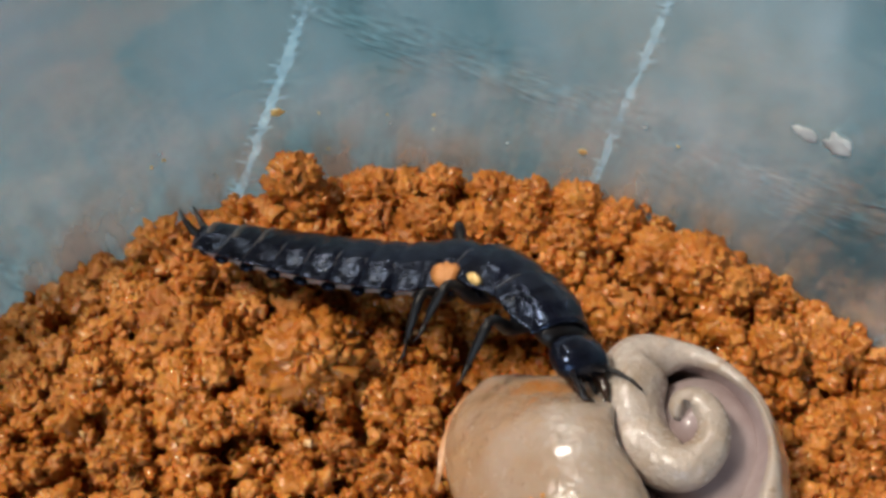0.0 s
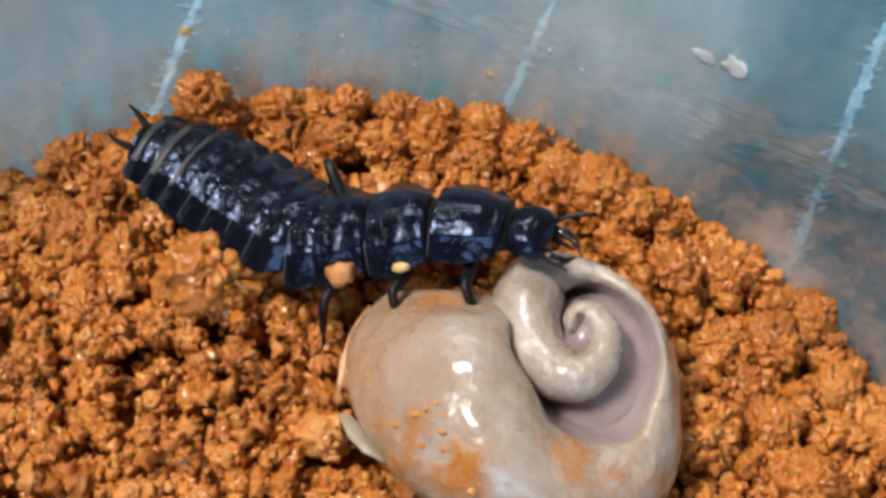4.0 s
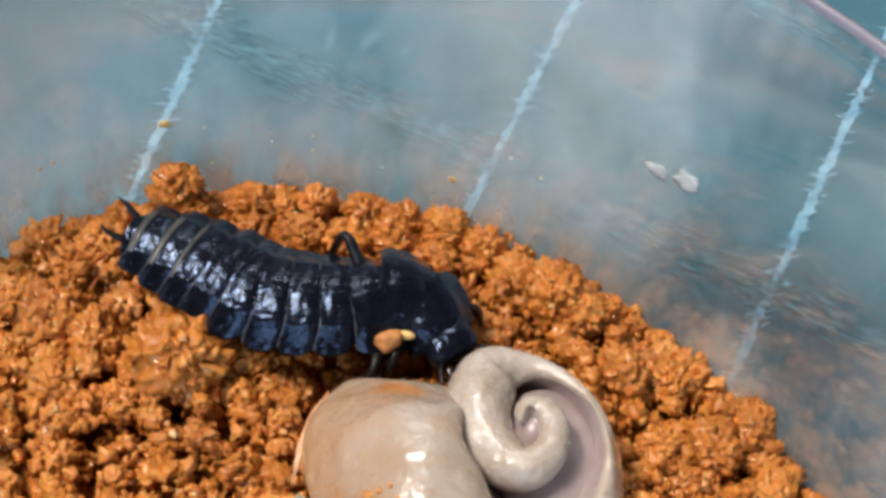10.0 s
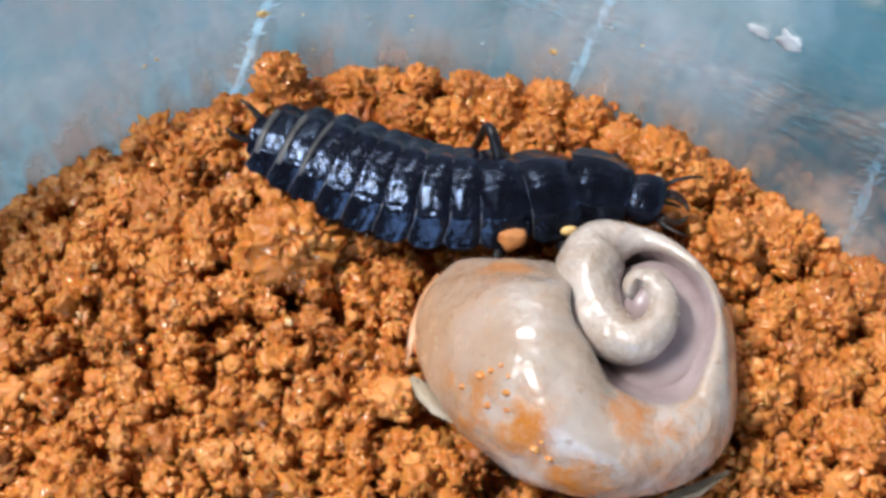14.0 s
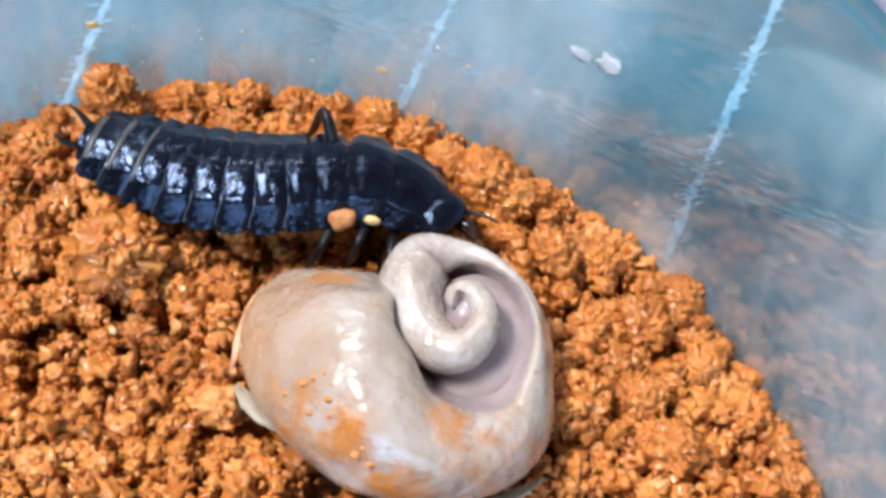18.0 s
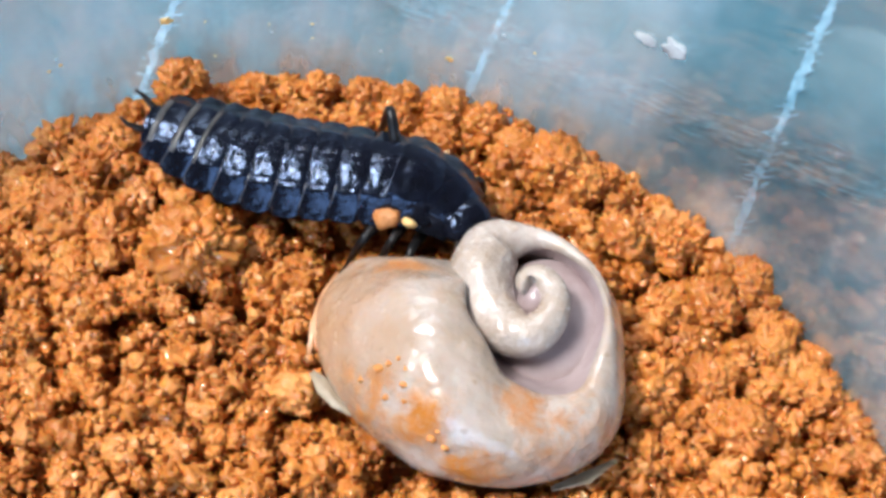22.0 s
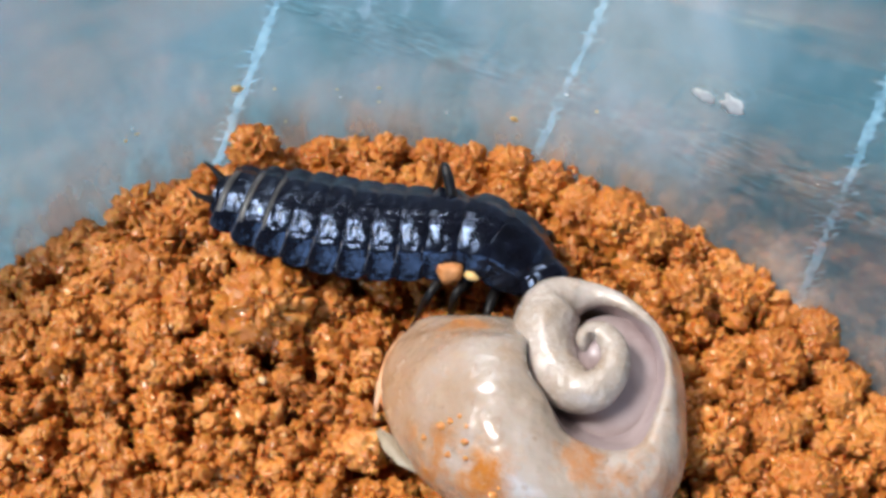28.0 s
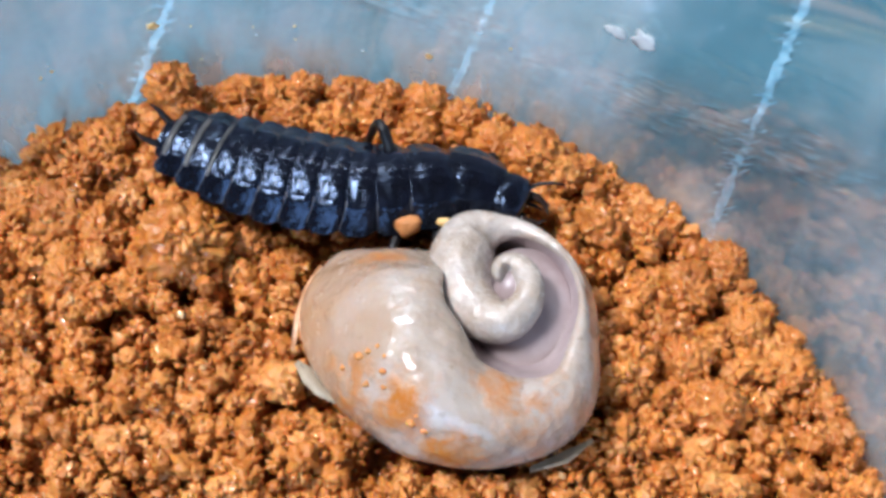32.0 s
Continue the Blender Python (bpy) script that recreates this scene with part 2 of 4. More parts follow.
def plastic_material():
    """Clear plastic, scuffed and smeared: lets most light through, mirrors at a slant, scatters where it is dirty. The
    soil's reflection is also painted on, low down.
    """
    k = Mat("scuffed_clear_plastic")
    m = k.put("ShaderNodeMapping", Vector=k.coord)
    m.inputs["Scale"].default_value = (1, 1, 0.35)
    smear, fine = k.noise(70, 5, 0.6, m.outputs[0]), k.noise(900, 4, 0.7)
    haze = k.math("ADD", k.grey(smear, 0.42, 0.66, 0.01, 0.26), k.grey(fine, 0.58, 0.8, 0.0, 0.10))
    clear = k.put("ShaderNodeBsdfTransparent", Color=(0.93, 0.97, 0.98, 1))
    film = k.put("ShaderNodeBsdfDiffuse", Color=k.mix(k.grey(k.noise(45, 3), 0.42, 0.58), (0.78, 0.86, 0.90), (0.73, 0.69, 0.63)))
    gloss = k.put("ShaderNodeBsdfGlossy", Color=(1, 1, 1, 1), Roughness=0.045)
    body = k.put("ShaderNodeMixShader", Fac=haze)
    k.t.links.new(clear.outputs[0], body.inputs[1])
    k.t.links.new(film.outputs[0], body.inputs[2])
    # brown upright blotches that paint the soil's mirror image onto the wall
    tall = k.put("ShaderNodeMapping", Vector=k.coord)
    tall.inputs["Scale"].default_value = (1, 1, 0.4)
    where = k.put("ShaderNodeSeparateXYZ", Vector=k.coord)
    high = k.math("ADD", where.outputs["Z"], k.math("MULTIPLY", k.math("MAXIMUM", k.math("SUBTRACT", where.outputs["X"], 0.012), 0.0), 0.16))
    soil_image = k.math("MULTIPLY", k.grey(k.math("ADD", high, k.math("MULTIPLY", k.noise(120, 3), 0.006)), 0.0075, 0.0005), k.grey(k.noise(420, 3, 0.5, tall.outputs[0]), 0.42, 0.62, 0.04, 0.46))
    image_brown = k.put("ShaderNodeBsdfDiffuse", Color=(0.72, 0.50, 0.34, 1))
    with_image = k.put("ShaderNodeMixShader", Fac=soil_image)
    k.t.links.new(body.outputs[0], with_image.inputs[1])
    k.t.links.new(image_brown.outputs[0], with_image.inputs[2])
    slant = k.put("ShaderNodeLayerWeight", Blend=0.5).outputs["Facing"]
    top = k.put("ShaderNodeMixShader", Fac=k.math("ADD", k.math("MULTIPLY", k.math("POWER", slant, 1.5), 0.50), 0.04))
    k.t.links.new(with_image.outputs[0], top.inputs[1])
    k.t.links.new(gloss.outputs[0], top.inputs[2])
    return k.done(top.outputs[0])


PLASTIC = plastic_material()


def table_material():
    k = Mat("teal_blue_table_cover")
    cloud, fine, scuff = k.noise(26, 4), k.noise(420, 5, 0.65), k.noise(60, 5, 0.7)
    base = k.ramp(k.grey(cloud, 0.3, 0.7), [(0.0, (0.044, 0.128, 0.180)), (1.0, (0.086, 0.205, 0.270))])
    base = k.mix(k.grey(scuff, 0.55, 0.75, 0.0, 0.35), base, (0.22, 0.33, 0.38))
    return k.plain(Base_Color=base, Roughness=k.grey(fine, 0.3, 0.7, 0.35, 0.6), Normal=k.bump(fine, 0.2, 0.0003))


def line_material(name, low, high):
    k = Mat(name)
    n = k.noise(700, 5, 0.7)
    return k.plain(Base_Color=k.mix(k.grey(n, 0.35, 0.65), low, high), Roughness=0.6, Normal=k.bump(n, 0.3, 0.0003))


TABLE, LINE = table_material(), line_material("worn_light_blue_line", (0.17, 0.37, 0.52), (0.36, 0.60, 0.77))
BROAD_LINE = line_material("faded_broad_blue_line", (0.085, 0.21, 0.28), (0.16, 0.33, 0.42))
PAINT = simple("matt_grey_wall_paint", (0.13, 0.13, 0.128), (0.17, 0.168, 0.165), 12, 0.8, 0.1, 0.3, 0.001)
FRAME_PAINT = simple("white_window_paint", (0.70, 0.70, 0.68), (0.80, 0.80, 0.78), 30, 0.4, 0.1, 0.4, 0.0005)
GLASS = Mat("window_glass")
GLASS = GLASS.plain(Base_Color=(1, 1, 1, 1), Roughness=0.0, Transmission_Weight=1.0, IOR=1.45)
FLOORING = simple("grey_brown_floor", (0.18, 0.15, 0.12), (0.26, 0.22, 0.18), 9, 0.5, 0.1, 0.4, 0.001)
DROP = simple("milky_dried_drop", (0.62, 0.64, 0.64), (0.82, 0.82, 0.80), 900, 0.30, 0.6, 0.5, 0.0004, Transmission_Weight=0.4)
FLECK = simple("yellow_grain", (0.60, 0.36, 0.10), (0.75, 0.50, 0.20), 800, 0.4)
FLAKE = simple("pale_glossy_flake", (0.50, 0.27, 0.10), (0.72, 0.48, 0.24), 700, 0.18, 0.3, 0.7)
DIFFUSER = Mat("lamp_diffuser")
DIFFUSER = DIFFUSER.done(DIFFUSER.put("ShaderNodeEmission", Color=(1.0, 0.95, 0.87, 1), Strength=6.0).outputs[0])


# ---- mesh helpers ----
def mesh_object(name, verts, faces, material, parent=None, smooth=True, label=""):
    me = bpy.data.meshes.new(name)
    me.from_pydata([tuple(v) for v in verts], [], faces)
    mats = material if isinstance(material, (list, tuple)) else [material]
    for m in mats:
        me.materials.append(m)
    me.polygons.foreach_set("use_smooth", [smooth] * len(me.polygons))
    me.update()
    ob = new(name, me)
    if parent:
        ob.parent = parent
    return tagged(ob, label)


def part(name, bm, material, parent=None, label=""):
    """Link a bmesh as one mesh object under a thing or under a part."""
    me = bpy.data.meshes.new(name)
    bmesh.ops.recalc_face_normals(bm, faces=bm.faces[:])
    bm.to_mesh(me)
    bm.free()
    me.materials.append(material)
    me.polygons.foreach_set("use_smooth", [True] * len(me.polygons))
    ob = new(name, me)
    if parent:
        ob.parent = parent
    return tagged(ob, label)


def box(size, at=(0, 0, 0), bevel=0.0):
    bm = bmesh.new()
    bmesh.ops.create_cube(bm, size=1, matrix=Matrix.Translation(at) @ Matrix.Diagonal((*size, 1)))
    if bevel:
        bmesh.ops.bevel(bm, geom=bm.edges[:], offset=bevel, segments=2, affect="EDGES", profile=0.5)
    return bm


def loft(rings, closed_ring=True, caps=True):
    """Vertices and faces of a skin over rings of equal length."""
    n = len(rings[0])
    verts = [p for r in rings for p in r]
    faces = []
    for a in range(len(rings) - 1):
        for b in range(n if closed_ring else n - 1):
            c = (b + 1) % n
            faces.append((a * n + b, a * n + c, (a + 1) * n + c, (a + 1) * n + b))
    if caps and closed_ring:
        faces.append(tuple(range(n))[::-1])
        faces.append(tuple((len(rings) - 1) * n + b for b in range(n)))
    return verts, faces


def tube(points, radii, sides=8):
    """A tapered tube along points."""
    rings = []
    pts = [Vector(p) for p in points]
    for i, p in enumerate(pts):
        way = (pts[min(i + 1, len(pts) - 1)] - pts[max(i - 1, 0)]).normalized()
        side = way.cross(Vector((0.31, 0.17, 0.93))).normalized()
        up = side.cross(way)
        rings.append([p + radii[i] * (math.cos(a) * side + math.sin(a) * up) for a in (2 * math.pi * k / sides for k in range(sides))])
    return loft(rings)


def smooth_at(values, s):
    """A smooth curve through evenly spaced values, at s from 0 to 1."""
    x = min(max(s, 0.0), 1.0) * (len(values) - 1)
    i = min(int(x), len(values) - 2)
    f = x - i
    p0, p1, p2, p3 = (np.asarray(values[min(max(j, 0), len(values) - 1)], float) for j in (i - 1, i, i + 1, i + 2))
    return 0.5 * (2 * p1 + (p2 - p0) * f + (2 * p0 - 5 * p1 + 4 * p2 - p3) * f * f + (3 * p1 - p0 - 3 * p2 + p3) * f ** 3)


# ---- room and table ----
FLOOR_Z, TABLE_Z = -0.75, -0.0146


def slab(name, size, at, material, label, kind="structure", category=""):
    return tagged(part(name, box(size, at), material), label, category, kind=kind)


slab("floor", (3.4, 3.4, 0.1), (0, 0, FLOOR_Z - 0.05), FLOORING, "plain grey-brown room floor")
slab("ceiling", (3.4, 3.4, 0.1), (0, 0, CEILING + 0.05), PAINT, "plain light grey ceiling")
for nm, sx, sy, px, py in (("wall_north", 3.4, 0.1, 0, 1.75), ("wall_east", 0.1, 3.4, 1.75, 0), ("wall_west", 0.1, 3.4, -1.75, 0)):
    slab(nm, (sx, sy, CEILING - FLOOR_Z), (px, py, (CEILING + FLOOR_Z) / 2), PAINT, "plain light grey room wall")

# south wall, with an opening for the window
SILL, HEAD, JAMB_W, JAMB_E = 0.11, 1.21, -1.21, 0.21
wall = bmesh.new()
for x0, x1, z0, z1 in ((-1.7, JAMB_W, FLOOR_Z, CEILING), (JAMB_E, 1.7, FLOOR_Z, CEILING), (JAMB_W, JAMB_E, FLOOR_Z, SILL), (JAMB_W, JAMB_E, HEAD, CEILING)):
    bmesh.ops.create_cube(wall, size=1, matrix=Matrix.Translation(((x0 + x1) / 2, -1.75, (z0 + z1) / 2)) @ Matrix.Diagonal((x1 - x0, 0.1, z1 - z0, 1)))
tagged(part("wall_south", wall, PAINT), "plain light grey room wall with a window", kind="structure")
window = tagged(new("window_1"), "white-framed window with two clear panes", kind="structure")
window.location = (-0.5, -1.75, 0.66)
for x, z, wide, tall in ((0, -0.53, 1.42, 0.04), (0, 0.53, 1.42, 0.04), (-0.69, 0, 0.04, 1.02), (0.69, 0, 0.04, 1.02), (0, 0, 0.04, 1.02)):
    part("window_frame", box((wide, 0.06, tall), (x, 0, z), 0.003), FRAME_PAINT, window)
part("window_sill", box((1.50, 0.12, 0.025), (0, 0.09, -0.565), 0.004), FRAME_PAINT, window)
for x in (-0.345, 0.345):
    pane = part("pane", box((0.65, 0.006, 1.02), (x, -0.012, 0)), GLASS, window)
    pane.visible_shadow = False

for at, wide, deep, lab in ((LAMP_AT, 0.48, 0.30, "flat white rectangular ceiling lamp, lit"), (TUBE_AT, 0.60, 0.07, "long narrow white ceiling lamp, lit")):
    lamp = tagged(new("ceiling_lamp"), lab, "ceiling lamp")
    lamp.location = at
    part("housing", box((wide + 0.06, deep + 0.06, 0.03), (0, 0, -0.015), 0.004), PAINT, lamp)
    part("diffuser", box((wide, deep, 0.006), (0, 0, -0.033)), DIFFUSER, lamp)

table = tagged(new("table"), "table covered with a teal-blue sheet ruled in pale worn lines", "table")
table.location = (0, 0, TABLE_Z)
part("tabletop", box((1.2, 0.8, 0.025), (0, 0, -0.0125), 0.003), TABLE, table)
for sx in (-1, 1):
    for sy in (-1, 1):
        part("leg", box((0.05, 0.05, -FLOOR_Z + TABLE_Z - 0.025), (sx * 0.54, sy * 0.34, (FLOOR_Z - TABLE_Z - 0.025) / 2), 0.004), PAINT, table)

# worn lines of the cover: x, y in mm, bearing, half width in mm, ragged or broad
LINES = [(-56.0, 29.0, 87.0, 0.55, 1), (-26.1, 29.6, 77.7, 0.60, 1), (4.0, 28.6, 68.3, 0.55, 1), (26.4, 12.0, 64.0, 0.55, 1), (45.0, -8.0, 50.0, 0.6, 1),
         (6.3, 36.6, -31.0, 2.6, 0), (-36.5, 17.0, -31.0, 1.2, 0), (24.0, 66.0, -31.0, 2.2, 0)]
for number, (lx, ly, bearing, half, ragged) in enumerate(LINES):
    rnd = random.Random(number)
    along = Vector((math.cos(radians(bearing)), math.sin(radians(bearing)), 0))
    across = Vector((-along.y, along.x, 0))
    verts, faces = [], []

    def streak(start, finish, wide):
        base = len(verts)
        way = (finish - start).normalized()
        side = Vector((-way.y, way.x, 0)) * wide
        lift = Vector((0, 0, 0.11 + 0.01 * number + 0.06 * rnd.random()))
        for p in (start - side * 0.3, start + side * 0.3, start.lerp(finish, 0.5) + side, finish + side * 0.2, finish - side * 0.2, start.lerp(finish, 0.5) - side):
            verts.append((p + lift) * MM)
        for p in list(verts[base:base + 6]):
            verts.append(p - Vector((0, 0, 0.00002)))
        faces.append(tuple(range(base, base + 6)))
        for i in range(6):
            j = (i + 1) % 6
            faces.append((base + i, base + j, base + 6 + j, base + 6 + i))

    here = Vector((lx, ly, 0))
    if ragged:
        left, right = [], []
        for i in range(601):
            c = here + along * (i / 600 - 0.5) * 190
            wide = half * max(0.2, 0.66 + 0.5 * noise.noise(c * 0.3) + 0.3 * (rnd.random() - 0.5))
            c += across * half * (0.5 * noise.noise(c * 1.1) + 0.25 * (rnd.random() - 0.5))
            left.append((c + across * wide) * MM + Vector((0, 0, 0.00003 + 0.000004 * number)))
            right.append((c - across * wide) * MM + Vector((0, 0, 0.00003 + 0.000004 * number)))
        for i in range(600):
            faces.append((2 * i, 2 * i + 1, 2 * i + 3, 2 * i + 2))
        for p, q in zip(left, right):
            verts.extend((p, q))
    for i in range(700 if ragged else 1800):
        d, off = rnd.uniform(-95, 95), rnd.gauss(0, 0.5)
        c = here + along * d + across * off * half * (1.0 + 0.5 * noise.noise(Vector((d * 0.06, number, 0))))
        if ragged:
            way = (Vector((rnd.choice((-1, 1)), 0.25, 0)) + along * rnd.uniform(-0.3, 0.3)).normalized()
            streak(c, c + way * rnd.uniform(0.4, 1.5), rnd.uniform(0.04, 0.11))
        else:
            way = (along + across * rnd.uniform(-0.2, 0.2)).normalized()
            streak(c, c + way * rnd.uniform(0.8, 4.0), rnd.uniform(0.03, 0.12))
    mesh_object("worn_line", verts, faces, LINE if ragged else BROAD_LINE, table, False)

# ---- tub ----
TUB_X, TUB_Y, TUB_R, FLARE = -12.0, -25.0, 46.8, 0.12
TUB_FLOOR, TUB_RIM = -13.2, 28.3


def tub_radius(z):
    return TUB_R + FLARE * z


def revolve(profile, sides=160):
    rings = [[(r * MM * math.cos(a), r * MM * math.sin(a), z * MM) for a in (2 * math.pi * k / sides for k in range(sides))] for r, z in profile]
    return loft(rings, True, False)


tub = tagged(new("plastic_tub"), "round clear plastic tub, scuffed and dirty, holding orange soil", "tub")
tub.location = (TUB_X * MM, TUB_Y * MM, 0)
zs = [TUB_FLOOR + 1.5 + (TUB_RIM - TUB_FLOOR - 1.5) * i / 14 for i in range(15)]
inner = [(tub_radius(z), z) for z in zs]
outer = [(tub_radius(z) + 0.7, z) for z in zs]
v, f = revolve(inner + outer[::-1])
mesh_object("wall", v, f, PLASTIC, tub)
rb = tub_radius(TUB_FLOOR)
v, f = revolve([(0.01, TUB_FLOOR), (rb - 2, TUB_FLOOR), (rb - 0.6, TUB_FLOOR + 0.4), (rb, TUB_FLOOR + 1.5)])
mesh_object("base", v, f, PLASTIC, tub)
rr = tub_radius(TUB_RIM)
rim_profile = [(rr, TUB_RIM), (rr + 0.15, TUB_RIM + 0.3), (rr + 0.45, TUB_RIM + 0.45), (rr + 0.8, TUB_RIM + 0.3), (rr + 0.95, TUB_RIM), (rr + 0.8, TUB_RIM - 0.3), (rr + 0.45, TUB_RIM - 0.4), (rr, TUB_RIM)]
v, f = revolve(rim_profile)
RIM = simple("lilac_tinted_clear_rim", (0.20, 0.18, 0.25), (0.28, 0.26, 0.34), 200, 0.6, 0.1, 0.2, Transmission_Weight=0.5)
mesh_object("rim", v, f, RIM, tub, True, "thicker lilac-tinted rim")


def on_wall(x, y, z, out=0.0):
    """The point of the tub's inner face at a bearing and height, and its inward normal."""
    way = Vector((x - TUB_X, y - TUB_Y, 0)).normalized()
    return (Vector((TUB_X, TUB_Y, z)) + way * (tub_radius(z) - out)) * MM, -way


def blob(radius, squash=(1, 1, 1), rough=0.15, freq=1.2, sub=2, seed=0):
    bm = bmesh.new()
    bmesh.ops.create_icosphere(bm, subdivisions=sub, radius=1.0)
    o = Vector((seed * 7.3, seed * 3.1, seed * 1.7))
    for w in bm.verts:
        d = 1 + rough * noise.noise(w.co * freq + o) + rough * 0.6 * noise.noise(w.co * freq * 2.7 + o)
        w.co = Vector([a * d * s * radius for a, s in zip(w.co, squash)])
    return bm


for nm, at, r, mat, lab, cat in (("dried_drop", (18.9, 11.7, 10.2), 0.95, DROP, "milky white dried double drop on the clear wall", "drop"),
                                 ("grain", (-20.0, 21.7, 4.6), 0.45, FLECK, "small yellow grain stuck to the clear wall", "grain"),
                                 ("grain", (2.4, 19.2, 1.2), 0.30, FLECK, "tiny yellow grain stuck to the clear wall", "grain")):
    p, n_in = on_wall(*at, 0.15)
    bm = blob(r * MM, (1, 0.2, 0.85), 0.5, 1.6, 3, r)
    ob = part(nm, bm, mat)
    ob.matrix_world = Matrix.Translation(p) @ n_in.to_track_quat("Y", "Z").to_matrix().to_4x4()
    tagged(ob, lab, cat)
    if nm == "dried_drop":
        p2, _ = on_wall(17.0, 13.2, 9.8, 0.15)
        two = part("smaller_drop", blob(0.7 * MM, (1.2, 0.2, 0.75), 0.5, 1.6, 3, 4), mat, ob)
        two.matrix_world = Matrix.Translation(p2) @ n_in.to_track_quat("Y", "Z").to_matrix().to_4x4()


speck = random.Random(12)
for i in range(12):
    bearing, z, r = radians(speck.uniform(62, 112)), speck.uniform(-0.3, 5.0), speck.uniform(0.10, 0.2)
    p, n_in = on_wall(TUB_X + math.cos(bearing), TUB_Y + math.sin(bearing), z, 0.05)
    ob = part("speck", blob(r * MM, (1, 0.4, speck.uniform(0.6, 1.2)), 0.4, 1.4, 1, i), speck.choice((FLECK, DROP)))
    ob.matrix_world = Matrix.Translation(p) @ n_in.to_track_quat("Y", "Z").to_matrix().to_4x4()
    tagged(ob, "tiny pale speck stuck to the clear wall", "speck", "specks on the wall")


# ---- soil ----
EDGE = ((-10, -6.0), (10, -5.2), (20, -5.1), (30, -4.5), (40, -4.3), (50, -3.6), (60, -2.6), (75, -1.9), (100, -1.9), (110, -2.2), (120, -3.5), (130, -5.0), (160, -6.0))


def edge_level(x, y):
    """Top of the soil at the wall, by bearing."""
    a = math.degrees(math.atan2(y - TUB_Y, x - TUB_X))
    return float(np.interp(a, [e[0] for e in EDGE], [e[1] for e in EDGE]))


def soil_height(x, y):
    """The soil's mean level in mm: a low mound that falls off to both sides."""
    z = -1.5 - 0.10 * max(0.0, x - 3) 
    z += 1.1 * noise.noise(Vector((x * 0.11, y * 0.11, 2.0))) + 0.7 * noise.noise(Vector((x * 0.3, y * 0.3, 5.0)))
    z -= 3.2 * math.exp(-((x + 6) ** 2 / 40 + (y - 1.5) ** 2 / 14))
    z -= 2.2 * min(1.0, max(0.0, (-x - 26.0) / 12.0))
    near = min(1.0, max(0.0, (math.hypot(x - TUB_X, y - TUB_Y) - 34.0) / 9.0))
    if near > 0:
        z += (edge_level(x, y) - 1.0 - z) * near * near * (3 - 2 * near)
    return z


def soil_sheet():
    verts, faces, rings, sides = [], [], 70, 260
    for i in range(rings + 1):
        r = (tub_radius(-3) - 0.35) * i / rings
        for k in range(sides):
            a = 2 * math.pi * k / sides
            x, y = TUB_X + r * math.cos(a), TUB_Y + r * math.sin(a)
            p = Vector((x, y, 0))
            z = soil_height(x, y) - 3.8 + 1.8 * max(0.0, (i / rings - 0.93) / 0.07) + 0.5 * noise.noise(p * 0.9) + 0.35 * noise.noise(p * 2.1)
            verts.append((x * MM, y * MM, z * MM))
    for i in range(rings):
        for k in range(sides):
            c = (k + 1) % sides
            faces.append((i * sides + k, (i + 1) * sides + k, (i + 1) * sides + c, i * sides + c))
    low = len(verts)
    for k in range(sides):
        x, y, z = verts[rings * sides + k]
        verts.append((TUB_X * MM + (x - TUB_X * MM) * 0.966, TUB_Y * MM + (y - TUB_Y * MM) * 0.966, (TUB_FLOOR + 0.9) * MM))
    for k in range(sides):
        c = (k + 1) % sides
        faces.append((rings * sides + k, low + k, low + c, rings * sides + c))
    faces.append(tuple(low + k for k in range(sides))[::-1])
    return verts, faces


v, f = soil_sheet()
soil = tagged(mesh_object("soil_bed", v, f, SOIL), "damp crumbly orange-brown coir soil filling the tub", "soil", kind="structure")


def clod_shape(seed, sub, knobs=0.30):
    """Unit clod: an uneven lump with knobbly grains, as arrays of vertices and triangles."""
    bm = bmesh.new()
    bmesh.ops.create_icosphere(bm, subdivisions=sub, radius=1.0)
    rnd = random.Random(seed)
    o = Vector((rnd.uniform(0, 90), rnd.uniform(0, 90), rnd.uniform(0, 90)))
    sq = [rnd.uniform(*((0.75, 1.2) if sub > 2 else (0.55, 1.3))) for _ in range(3)]
    for w in bm.verts:
        d = 1 + (0.50 if sub < 3 else 0.15) * noise.noise(w.co * 1.1 + o) + knobs * noise.noise(w.co * 2.3 + o)
        if sub == 2:
            d += 0.34 * noise.noise(w.co * 4.4 + o)
        if sub > 2:
            d += 0.16 * noise.noise(w.co * 5.5 + o) + 0.09 * noise.noise(w.co * 11 + o)
        w.co = Vector([a * d * s for a, s in zip(w.co, sq)])
    vs = np.array([w.co[:] for w in bm.verts])
    fs = np.array([[w.index for w in t.verts] for t in bm.faces])
    bm.free()
    return vs, fs


def turn_matrix(rnd):
    return np.array(Euler((rnd.uniform(0, 6.3), rnd.uniform(0, 6.3), rnd.uniform(0, 6.3))).to_matrix())


